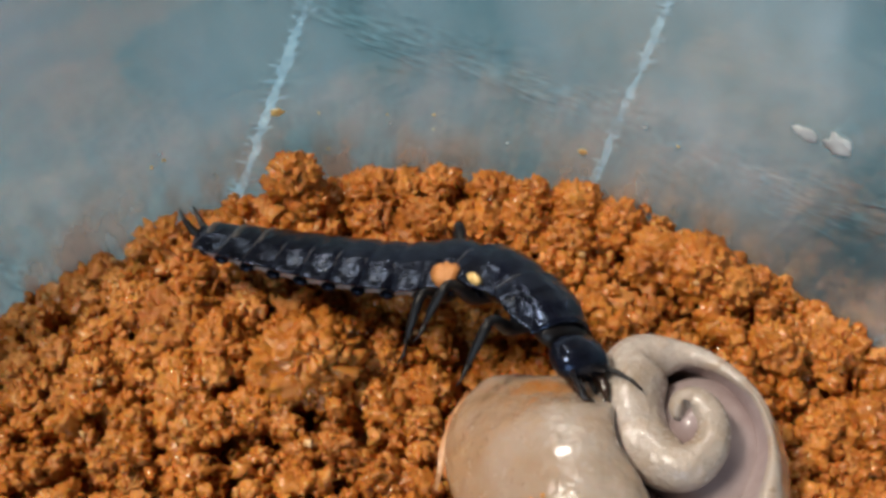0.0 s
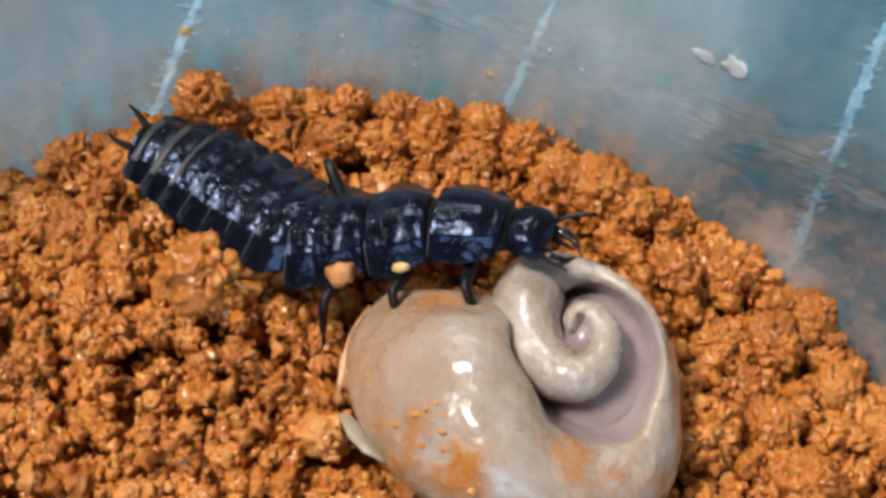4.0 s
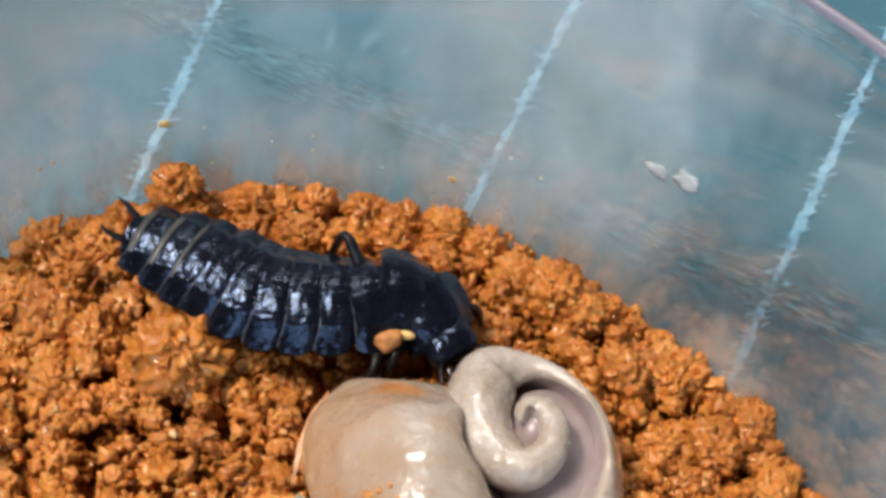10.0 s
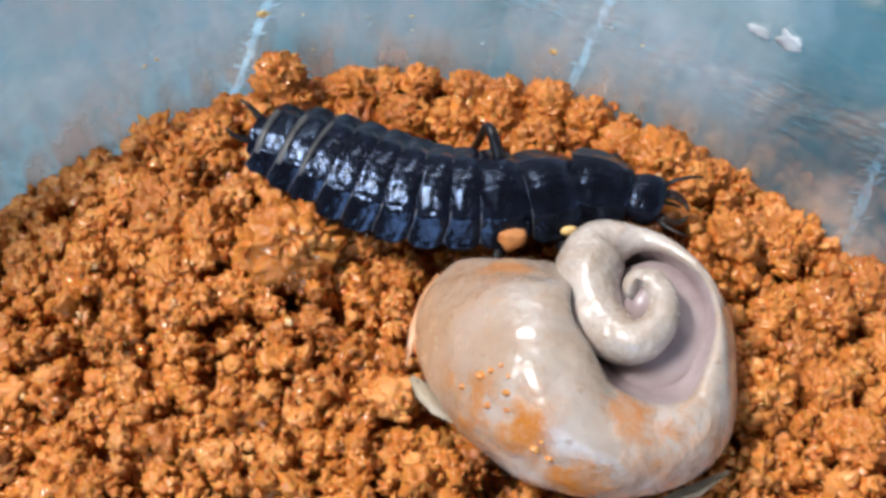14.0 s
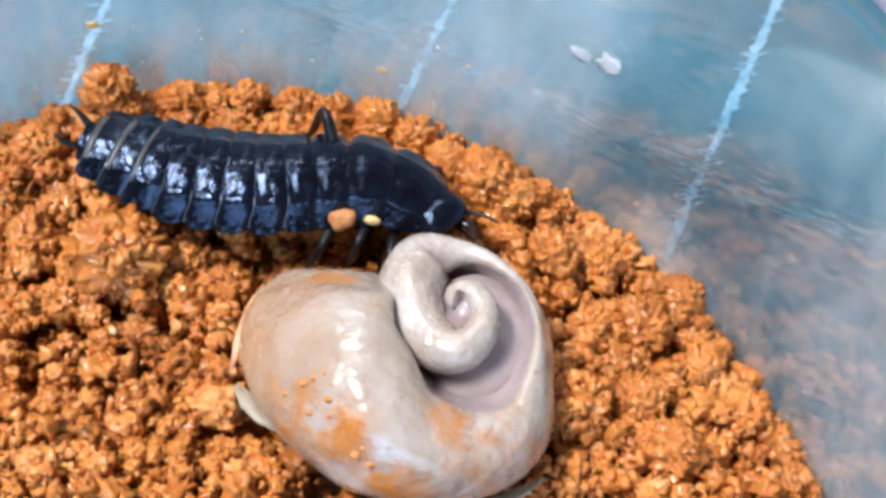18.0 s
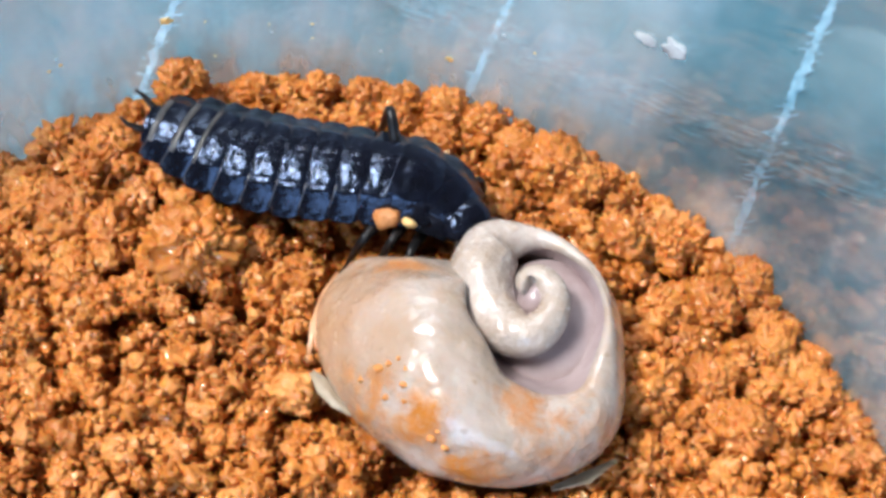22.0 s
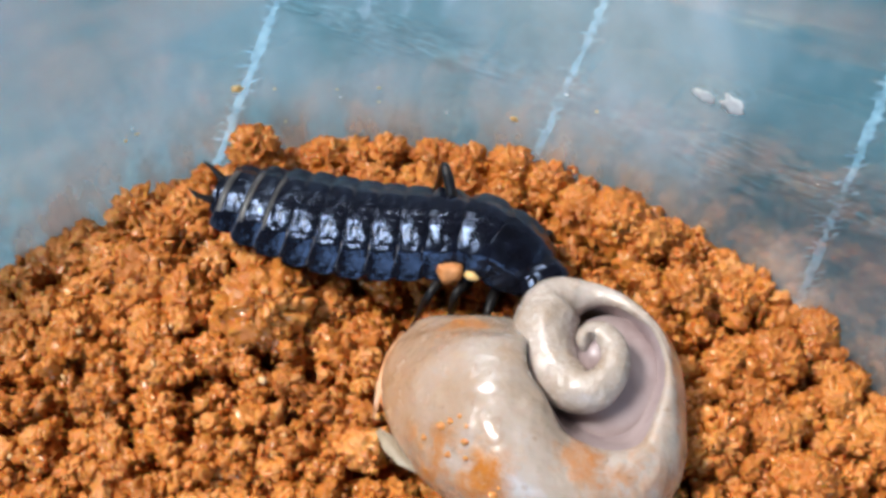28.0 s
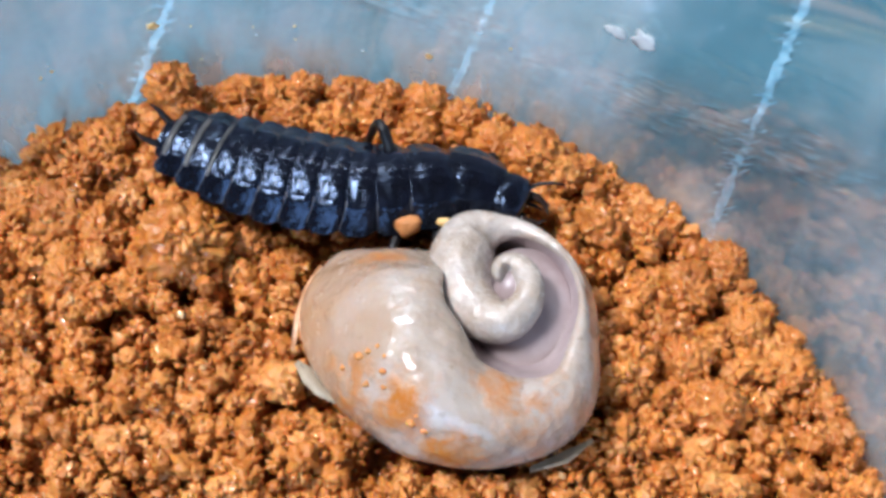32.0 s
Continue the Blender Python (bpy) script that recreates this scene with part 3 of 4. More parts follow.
def heap(name, places, shapes, material, label, smooth=True):
    """Many crumbs in one mesh. places: x, y, z, radius in mm."""
    rnd = random.Random(len(places))
    vs, fs, at = [], [], 0
    for x, y, z, r in places:
        sv, sf = shapes[rnd.randrange(len(shapes))]
        vs.append((sv @ turn_matrix(rnd).T * r + (x, y, z)) * MM)
        fs.append(sf + at)
        at += len(sv)
    vs, fs = np.concatenate(vs), np.concatenate(fs)
    me = bpy.data.meshes.new(name)
    me.vertices.add(len(vs))
    me.vertices.foreach_set("co", vs.ravel())
    me.loops.add(fs.size)
    me.loops.foreach_set("vertex_index", fs.ravel())
    me.polygons.add(len(fs))
    me.polygons.foreach_set("loop_start", np.arange(0, fs.size, 3))
    me.polygons.foreach_set("use_smooth", np.full(len(fs), smooth))
    me.materials.append(material)
    me.update()
    me.validate()
    return tagged(new(name, me), label, "soil", kind="stuff")


DUST = [clod_shape(60 + i, 1, 0.9) for i in range(20)]
GRAINS = [clod_shape(100 + i, 2, 0.95) for i in range(40)]
LUMPS = [clod_shape(200 + i, 3, 0.95) for i in range(30)]


# larger clods: x, y, radius, lift
CLODS = [(-17.2, 2.7, 3.1, 0.5), (-19.0, 18.4, 1.7, 3.2), (-18.0, 17.4, 1.6, 1.4), (-13.4, 18.6, 1.6, 0.6), (-8.1, 19.0, 1.45, 0.8), (-11.0, 18.6, 1.2, 0.3),
         (-4.5, 18.4, 1.5, 0.4), (-1.5, 17.6, 1.6, 0.3), (2.0, 16.8, 1.6, 0.4), (5.0, 14.6, 1.8, 0.4), (10.5, 10.6, 2.2, 1.2), (12.5, 9.2, 1.7, 0.6), (14.5, 9.9, 1.3, 0.4),
         (7.5, 11.5, 1.9, 0.5)]
CLODS += [(15.6, -10.2, 2.5, 0.7), (22.0, -13.5, 2.0, 0.4), (20.3, -9.0, 1.8, 0.3), (15.0, 3.6, 2.1, 0.4), (25.0, 1.0, 1.5, 0.3), (19.0, 4.0, 1.7, 0.3),
         (-24.5, 14.5, 1.9, 0.5), (-27.2, 7.0, 2.3, 0.4), (-30.5, 9.5, 1.8, 0.3), (-24.0, 5.0, 1.7, 0.2), (-26.0, 1.0, 2.0, 0.3), (-9.5, 2.2, 1.7, -0.2), (-12.5, 3.8, 1.5, -0.2),
         (-33.0, 3.0, 1.9, 0.3), (21.5, -1.5, 1.9, 0.3), (17.5, -2.5, 1.8, 0.2), (25.8, -5.0, 1.7, 0.3), (1.0, 13.2, 1.7, 0.2), (-21.5, -0.5, 1.6, 0.1), (28.5, -9.0, 1.6, 0.2)]

CLODS += [(-5.5, 14.6, 1.9, 0.7), (-9.2, 15.4, 1.7, 0.6), (-2.4, 14.9, 1.6, 0.6), (-13.0, 15.6, 1.6, 0.4)]
CLODS = [(x, y, r, lift + (0.7 if y > 9 or r > 2 else 0.3)) for x, y, r, lift in CLODS]
CLOD_SPOT = random.Random(2024)
while len(CLODS) < 120:
    x, y, r = CLOD_SPOT.uniform(-46, 32), CLOD_SPOT.uniform(-24, 22), 0.75 + min(0.9, CLOD_SPOT.expovariate(1 / 0.3))
    if math.hypot(x - TUB_X, y - TUB_Y) > tub_radius(-3) - r * 1.1 or ((x - 2) / 11) ** 2 + ((y + 9.5) / 9.0) ** 2 < 1 or ((x + 6) / 8) ** 2 + ((y - 3) / 4) ** 2 < 1:
        continue
    if all(math.hypot(x - c[0], y - c[1]) > 0.8 * (r + c[2]) for c in CLODS):
        CLODS.append((x, y, r, CLOD_SPOT.uniform(-0.3, 0.5)))


def scatter(count, seed, near):
    """Clusters of rounded granules with gaps between them: x, y, z, radius of each in mm."""
    rnd, out = random.Random(seed), []
    while len(out) < count:
        x, y = rnd.uniform(-60, 36), rnd.uniform(-72, 24)
        seen = -46 < x < 36 and y > -24
        room = tub_radius(-2) - math.hypot(x - TUB_X, y - TUB_Y)
        if seen != near or room < 0.55 or ((x - 2) / 10) ** 2 + ((y + 9.5) / 8.0) ** 2 < 1:
            continue
        if any((x - c[0]) ** 2 + (y - c[1]) ** 2 < (0.85 * c[2]) ** 2 for c in CLODS):
            continue
        gap = noise.noise(Vector((x * 0.42, y * 0.42, 11.0))) + 0.5 * noise.noise(Vector((x * 0.95, y * 0.95, 4.0)))
        if near and gap < -0.05 and rnd.random() < 0.95:
            continue
        size = min(0.5 + rnd.expovariate(1 / 0.55) if near else 1.6, 2.1, room * 0.7)
        level = soil_height(x, y) + rnd.uniform(-3.0, 0.9) + 1.3 * min(0.5, gap)
        for _ in range(int(1 + 3.6 * size * size) if near else 2):
            way = Vector((rnd.gauss(0, 1), rnd.gauss(0, 1), rnd.gauss(0.3, 0.8))).normalized() * size * rnd.uniform(0.4, 0.95)
            r = min(0.85, 0.30 + rnd.expovariate(1 / 0.16)) * (1.0 if near else 2.2)
            out.append((x + way.x, y + way.y, level + way.z * 0.8, min(r, room * 0.6)))
    return out


crumbs = scatter(13500, 5, True)
under = random.Random(41)
for _ in range(2600):
    x, y = under.uniform(-46, 34), under.uniform(-24, 21)
    if math.hypot(x - TUB_X, y - TUB_Y) < tub_radius(-4) - 1.5:
        crumbs.append((x, y, soil_height(x, y) - under.uniform(2.6, 4.2), under.uniform(0.5, 1.0)))
edge = random.Random(31)
for _ in range(900):
    bearing, r = radians(edge.uniform(-8, 155)), edge.uniform(0.4, 1.0)
    far = tub_radius(-3) - r * 0.9 - 0.15 - edge.uniform(0.0, 1.2)
    x, y = TUB_X + far * math.cos(bearing), TUB_Y + far * math.sin(bearing)
    wave = noise.noise(Vector((x * 0.42, y * 0.42, 9)))
    crumbs.append((x, y, edge_level(x, y) - r - edge.uniform(0.0, 2.4) + min(0.4, 1.6 * wave), r))
crumbs = [c for c in crumbs if all((c[0] - x) ** 2 + (c[1] - y) ** 2 > (0.97 * r) ** 2 for x, y, r, lift in CLODS if r > 1.1)]
# granules that stand out of the larger clods
crust = random.Random(55)
for x, y, r, lift in CLODS:
    for _ in range(int(13 * r * r if r < 1.5 else 8 * r * r)):
        way = Vector((crust.gauss(0, 1), crust.gauss(0, 1), crust.gauss(0.35, 0.9))).normalized() * r * crust.uniform(0.80, 0.98)
        crumbs.append((x + way.x, y + way.y, soil_height(x, y) + lift + way.z, crust.uniform(0.2, 0.34) + 0.06 * r))
heap("soil_crumbs", [c for c in crumbs if c[3] <= 0.58], GRAINS, SOIL, "loose orange-brown soil crumbs")
pick = random.Random(77)
dust = []
for x, y, z, r in crumbs:
    if pick.random() < 0.35:
        way = Vector((pick.gauss(0, 1), pick.gauss(0, 1), abs(pick.gauss(0.3, 0.8)))).normalized() * r * 0.95
        dust.append((x + way.x, y + way.y, z + way.z, pick.uniform(0.14, 0.34)))
heap("soil_grains", dust, DUST, SOIL, "fine orange-brown soil grains")
heap("soil_crumbs", [c for c in crumbs if c[3] > 0.58], LUMPS, SOIL, "loose orange-brown soil crumbs")
flake = random.Random(64)
flakes = []
for x, y, z, r in flake.sample([c for c in crumbs if c[3] > 0.32], 260):
    way = Vector((flake.gauss(0, 1), flake.gauss(-0.3, 1), abs(flake.gauss(0.8, 0.8)))).normalized() * r * 0.9
    flakes.append((x + way.x, y + way.y, z + way.z, flake.uniform(0.14, 0.32)))
heap("soil_flakes", flakes, GRAINS, FLAKE, "pale glossy flakes in the soil")
heap("soil_crumbs", scatter(2200, 6, False), DUST, SOIL, "loose orange-brown soil crumbs")


def grainy(seed, sub, cells):
    """A lump packed from many small granules with pits between them."""
    vs, fs = clod_shape(seed, sub, 0.22)
    rnd = random.Random(seed)
    o = Vector((rnd.uniform(0, 50), rnd.uniform(0, 50), 3))
    out = []
    for p in vs:
        q = Vector(p)
        q = q + 0.22 * Vector((noise.noise(q * 2.6 + o), noise.noise(q * 2.6 - o), noise.noise(q * 2.9 + o * 2)))
        near = noise.voronoi(q * cells + o)[0]
        fine = noise.voronoi(q * cells * 2.1 + o)[0]
        out.append(q * (0.80 + 0.26 * math.sqrt(max(0.0, 1 - (near[0] / 0.72) ** 2)) + 0.10 * math.sqrt(max(0.0, 1 - (fine[0] / 0.7) ** 2)) + 0.12 * noise.noise(q * 4.5 + o)))
    return np.array(out), fs


def lump_mesh(seed, sub, cells):
    vs, fs = grainy(seed, sub, cells)
    me = bpy.data.meshes.new("soil_clod")
    me.from_pydata((vs * MM).tolist(), [], fs.tolist())
    me.polygons.foreach_set("use_smooth", np.full(len(fs), True))
    me.materials.append(SOIL)
    return me


FINE = [lump_mesh(400 + i, 5, 3.9) for i in range(5)]
COARSE = [lump_mesh(420 + i, 4, 3.0) for i in range(9)]
for i, (x, y, r, lift) in enumerate(CLODS):
    rnd = random.Random(900 + i)
    ob = new("soil_clod", FINE[i % 5] if i < 38 else COARSE[i % 9])
    ob.rotation_euler = [rnd.uniform(0, 6.3) for _ in range(3)]
    ob.scale = (r, r, r)
    ob.location = (x * MM, y * MM, (soil_height(x, y) + lift) * MM)
    tagged(ob, "large rough soil clod standing proud of the soil" if r > 2.2 else "rough damp orange-brown soil clod on the soil", "soil clod", "larger soil clods")

# ---- snail ----
SHELL_AT = Vector((7.25, -6.19, 5.0))
# bearings in degrees, radii and heights in mm at eight stations from the coil outwards
RIDGE_A, RIDGE_R, RIDGE_Z = (107, 38, -41, -73, -100, -127, -179, -207), (5.8, 4.5, 6.4, 9.0, 8.5, 6.2, 4.6, 6.1), (5.0, 5.2, 5.2, 5.4, 6.4, 7.4, 6.8, 5.0)
BULGE_A, BULGE_R, BULGE_Z = (108, 37, -36, -72, -101, -132, -170, -198), (6.8, 5.2, 6.9, 11.2, 12.3, 11.0, 8.9, 9.1), (4.8, 4.7, 4.7, 5.2, 6.4, 8.8, 8.4, 5.9)
OUTER_A, OUTER_R = (106, 42, -23, -68, -104, -148, -184, -203), (8.2, 6.6, 7.2, 11.7, 13.7, 15.0, 16.0, 14.6)
INNER_A, INNER_R = (104, 71, -15, -85, -130, -169, -210, -223), (5.9, 5.3, 3.0, 3.1, 2.8, 3.4, 4.9, 6.5)
GROUND = -1.2

snail = tagged(new("snail"), "wet grey-beige snail with a pale coiled spire, smeared with mud", "snail")
snail.location = (SHELL_AT.x * MM, SHELL_AT.y * MM, 0)


def polar(a, r, z):
    return Vector((r * math.cos(radians(a)), r * math.sin(radians(a)), z)) * MM


def whorl_ring(s):
    ridge = polar(smooth_at(RIDGE_A, s), smooth_at(RIDGE_R, s), smooth_at(RIDGE_Z, s))
    bulge = polar(smooth_at(BULGE_A, s), smooth_at(BULGE_R, s), smooth_at(BULGE_Z, s))
    edge = polar(smooth_at(OUTER_A, s), smooth_at(OUTER_R, s), 1.6)
    low = polar(smooth_at(OUTER_A, s), smooth_at(OUTER_R, s) * 0.9, GROUND)
    inner = polar(smooth_at(INNER_A, s), smooth_at(INNER_R, s), 1.0)
    base = polar(smooth_at(INNER_A, s), smooth_at(INNER_R, s), GROUND)
    top = ridge.lerp(inner, 0.12) + Vector((0, 0, 0.0001))
    return [base, inner, inner.lerp(ridge, 0.5) - Vector((0, 0, 0.0006)), top, ridge, bulge, edge.lerp(bulge, 0.42) + (edge - inner) * 0.045, edge, low]


def whorl_mesh():
    rings = []
    for i in range(61):
        s = i / 60
        ctrl = whorl_ring(s)
        ring = []
        n = len(ctrl)
        for k in range(48):
            x = k / 48 * n
            j, fr = int(x), x - int(x)
            p = [ctrl[(j + d) % n] for d in (-1, 0, 1, 2)]
            b = ((1 - fr) ** 3 / 6, (3 * fr ** 3 - 6 * fr ** 2 + 4) / 6, (-3 * fr ** 3 + 3 * fr ** 2 + 3 * fr + 1) / 6, fr ** 3 / 6)
            q = sum((c * w for c, w in zip(p, b)), Vector())
            q += 0.00012 * noise.noise(q * 350) * Vector((1, 1, 1))
            ring.append(q)
        rings.append(ring)
    for shrink in (0.93, 0.75, 0.45, 0.15):
        last = rings[60]
        mid = sum(last, Vector()) / 48
        push = (mid - sum(rings[56], Vector()) / 48).normalized() * 0.0013 * math.sqrt(1 - shrink ** 2)
        rings.append([mid + (p - mid) * shrink + push for p in last])
    return loft(rings)


v, f = whorl_mesh()
whorl = mesh_object("body_whorl", v, f, [SNAIL, CAVITY], snail, True, "swollen wet grey-beige last whorl with orange mud smears")
for p in whorl.data.polygons:
    if p.index < 60 * 48 and 4 <= p.index % 48 <= 16:
        p.material_index = 1

# inner coil: a tube that winds up to the tip
COIL_A = (-163, -238, -296, -357, -399, -432, -459, -501, -549, -587, -608, -637, -680, -735)
COIL_R = (0.20, 0.50, 0.88, 1.32, 2.06, 3.0, 3.49, 3.0, 3.31, 4.58, 5.6, 5.35, 4.9, 5.6)
COIL_W = (0.74, 0.78, 0.82, 0.94, 1.04, 1.28, 1.58, 1.95, 2.25, 2.38, 2.05, 0.85, 0.42, 0.2)
COIL_Z = (6.7, 6.6, 6.6, 6.6, 6.5, 6.3, 6.0, 5.5, 5.2, 5.0, 4.8, 4.8, 4.9, 4.5)
pts, rad = [], []
for i in range(101):
    s = i / 100
    w = float(smooth_at(COIL_W, s))
    pts.append(polar(smooth_at(COIL_A, s), smooth_at(COIL_R, s), smooth_at(COIL_Z, s) - 0.55 * w))
    rad.append(w * MM)
rad[0] *= 0.45
pts.insert(0, pts[0] * 2 - pts[1]), rad.insert(0, rad[0] * 0.3)
v, f = tube(pts, rad, 24)
mesh_object("spire_coil", v, f, COIL, snail, True, "cream-grey coiled spire with a small blunt tip")
core = blob(1.0, (1, 1, 1), 0.08, 1.0, 3, 5)
for w in core.verts:
    w.co = Vector((w.co.x * 1.6 + 0.6, w.co.y * 1.6 - 0.5, w.co.z * 1.6 + 4.55)) * MM
part("spire_core", core, CAVITY, snail)
plug = blob(1.0, (1, 1, 1), 0.05, 1.0, 4, 3)
for w in plug.verts:
    w.co = Vector((w.co.x * 4.3 + 1.4, w.co.y * 5.3 - 0.5, w.co.z * 2.4 + 1.9)) * MM
part("cavity_floor", plug, CAVITY, snail, "lilac-grey lining round the spire")

# crumbs stuck in the mud of the shell: x, y, spread and number
skin = np.array([w.co[:] for w in whorl.data.vertices])
stick = random.Random(8)
for cx, cy, spread, count in ((-9.6, -8.8, 1.6, 5), (-11.2, -6.8, 1.2, 4), (-6.8, -11.6, 1.2, 3)):
    for _ in range(count):
        x, y = stick.gauss(cx, spread * 0.5), stick.gauss(cy, spread * 0.5)
        near = skin[np.hypot(skin[:, 0] - x * MM, skin[:, 1] - y * MM) < 0.9 * MM]
        if len(near):
            p = near[near[:, 2].argmax()]
            r = stick.uniform(0.15, 0.34)
            bm = blob(r * MM, (1.1, 0.95, 0.7), 0.7, 1.6, 2, r * 9)
            bmesh.ops.translate(bm, verts=bm.verts[:], vec=p)
            part("mud_crumb", bm, SOIL, snail, "orange soil crumb stuck to the shell")


def leaf(points, width, thick, curl):
    """A thin curled strip with thickness."""
    rings = []
    for i, p in enumerate(points):
        s = i / (len(points) - 1)
        w = width * math.sin(math.pi * (0.12 + 0.8 * s))
        d = (Vector(points[min(i + 1, len(points) - 1)]) - Vector(points[max(i - 1, 0)])).normalized()
        side = d.cross(Vector((0, 0, 1))).normalized()
        q = Vector(p)
        rings.append([(q + side * w * a + Vector((0, 0, curl * a * a + b))) * MM for a, b in ((-1, 0), (0, 0), (1, 0), (1, thick), (0, thick), (-1, thick))])
    return loft(rings)


for pts2, wid, mat, lab in (([(-13.6, 4.6, 1.6), (-14.6, 2.6, 1.5), (-15.4, 0.2, 1.1), (-15.9, -1.9, 0.3)], 0.38, MEMBRANE, "thin orange-brown peeling strip"),
                            ([(-12.6, -6.6, 0.4), (-13.6, -5.5, 0.4), (-14.6, -4.4, 0.4), (-15.6, -3.1, 0.5)], 0.75, PALE_FLAP, "pale translucent flap"),
                            ([(0.8, -12.6, -0.3), (3.2, -12.0, 0.0), (5.4, -10.8, 0.2)], 0.48, PALE_FLAP, "pale translucent flap")):
    v, f = leaf(pts2, wid, 0.12, 0.3)
    mesh_object("flap", v, f, mat, snail, True, lab)

# ---- beetle larva ----
# kinds of body piece from tail to head: name, rest length, width, height in mm
PIECES = [("tail_tip", 1.2, 3.2, 2.3)] + [("abdomen_segment", 2.4, w, h) for w, h in ((5.3, 3.1), (6.3, 3.5), (6.9, 3.8), (7.3, 4.0), (7.5, 4.1), (7.5, 4.2), (7.4, 4.2), (7.2, 4.2))] + [
    ("thorax_segment", 2.7, 7.0, 4.1), ("thorax_segment", 2.9, 6.6, 4.0), ("thorax_segment", 3.2, 5.7, 3.6), ("head", 2.6, 4.0, 2.6)]
larva = tagged(new("beetle_larva"), "shiny blue-black segmented beetle larva with a soil crumb on its side", "beetle larva")


def head_mesh(length, width, height):
    """The flat head, x forward."""
    rings, n = [], 32
    for x, kw, kh in ((-0.62, 0.62, 0.62), (-0.45, 0.86, 0.86), (-0.15, 1.0, 1.0), (0.18, 1.0, 0.92), (0.40, 0.86, 0.74), (0.50, 0.58, 0.5)):
        ring = []
        for i in range(n):
            a = 2 * math.pi * i / n
            cy, cz = math.cos(a), math.sin(a)
            ring.append((x * length * MM, 0.5 * width * kw * math.copysign(abs(cy) ** 0.8, cy) * MM, 0.5 * height * kh * math.copysign(abs(cz) ** (0.85 if cz > 0 else 1.0), cz) * MM))
        rings.append(ring)
    return loft(rings)


def step(a, b, x):
    x = min(1.0, max(0.0, (x - a) / (b - a)))
    return x * x * (3 - 2 * x)


def back_plate(u, s, length, width, height, spiny, lift=0.0):
    """A point of a back plate: u from the far edge (-1) to the other (1), s from the hind edge (0) to the front (1). Flat on top, bent down at a keel on each side."""
    a = abs(u)
    side = step(0.50, 1.0, a)
    z = 0.50 - 0.19 * (min(a, 0.62) / 0.62) ** 2 - 0.36 * max(0.0, a - 0.60) / 0.40
    z += 0.020 * math.exp(-((a - 0.60) / 0.05) ** 2) - 0.014 * math.exp(-(u / 0.03) ** 2)
    z += -0.030 * side * math.exp(-((s - 0.48 + 0.2 * (a - 0.7)) / 0.10) ** 2) * (1 - step(0.86, 1.0, a)) + 0.018 * side * math.exp(-((s - 0.25) / 0.12) ** 2)
    k = 0.97 + 0.10 * math.sin(math.pi * min(0.999, max(0.0, s / 0.86))) ** 0.8 + 0.05 * math.exp(-(s / 0.05) ** 2) - 0.20 * step(0.62, 1.0, s)
    wide = 1.0 - 0.24 * step(0.45, 1.0, s) - 0.10 * (1 - step(0.0, 0.16, s)) * side
    x = -0.60 + 1.16 * s - spiny * side * (1 - min(s, 1.0)) ** 1.4 - 0.05 * side * s
    return (x * length * MM, 0.5 * width * u * wide * MM, (height * (z * k if z > 0 else z) + lift) * MM)


def plate_mesh(length, width, height, spiny):
    """A back plate with a turned-in rim and an underside."""
    us = [math.sin(math.pi / 2 * (-1 + 2 * i / 44)) * 0.35 + 0.65 * (-1 + 2 * i / 44) for i in range(45)]
    ss = [0.0, 0.03, 0.07, 0.12, 0.18, 0.26, 0.34, 0.42, 0.50, 0.58, 0.66, 0.74, 0.82, 0.90, 1.0]
    top = [[back_plate(u, s, length, width, height, spiny) for u in us] for s in ss]
    low = [[back_plate(u * 0.97, s + (0.02 if s < 0.5 else -0.02), length, width, height, spiny, -0.22) for u in us] for s in ss]
    return loft([t + l[::-1] for t, l in zip(top, low)])


def strip_mesh(u0, u1, s0, s1, lift, *size):
    """A thin raised strip lying on a back plate, along its hind edge."""
    cols = [u0 + (u1 - u0) * i / 16 for i in range(17)]
    rings = [[back_plate(u, s, *size, lift=h) for u in cols] for s, h in ((s0, -0.05), (s0 - 0.004, lift), ((s0 + s1) / 2, lift * 1.3), (s1, lift), (s1, -0.05))]
    return loft(rings, False, False)


def belly_mesh(length, width, height):
    rings = []
    for x, k in ((-0.62, 0.80), (-0.42, 0.95), (-0.1, 1.0), (0.25, 0.97), (0.5, 0.86), (0.66, 0.72)):
        rings.append([(x * length * MM, 0.5 * width * 0.80 * k * math.cos(a) * MM, height * (0.36 * k * math.sin(a) - 0.06) * MM) for a in (2 * math.pi * i / 24 for i in range(24))])
    return loft(rings)


segments = []
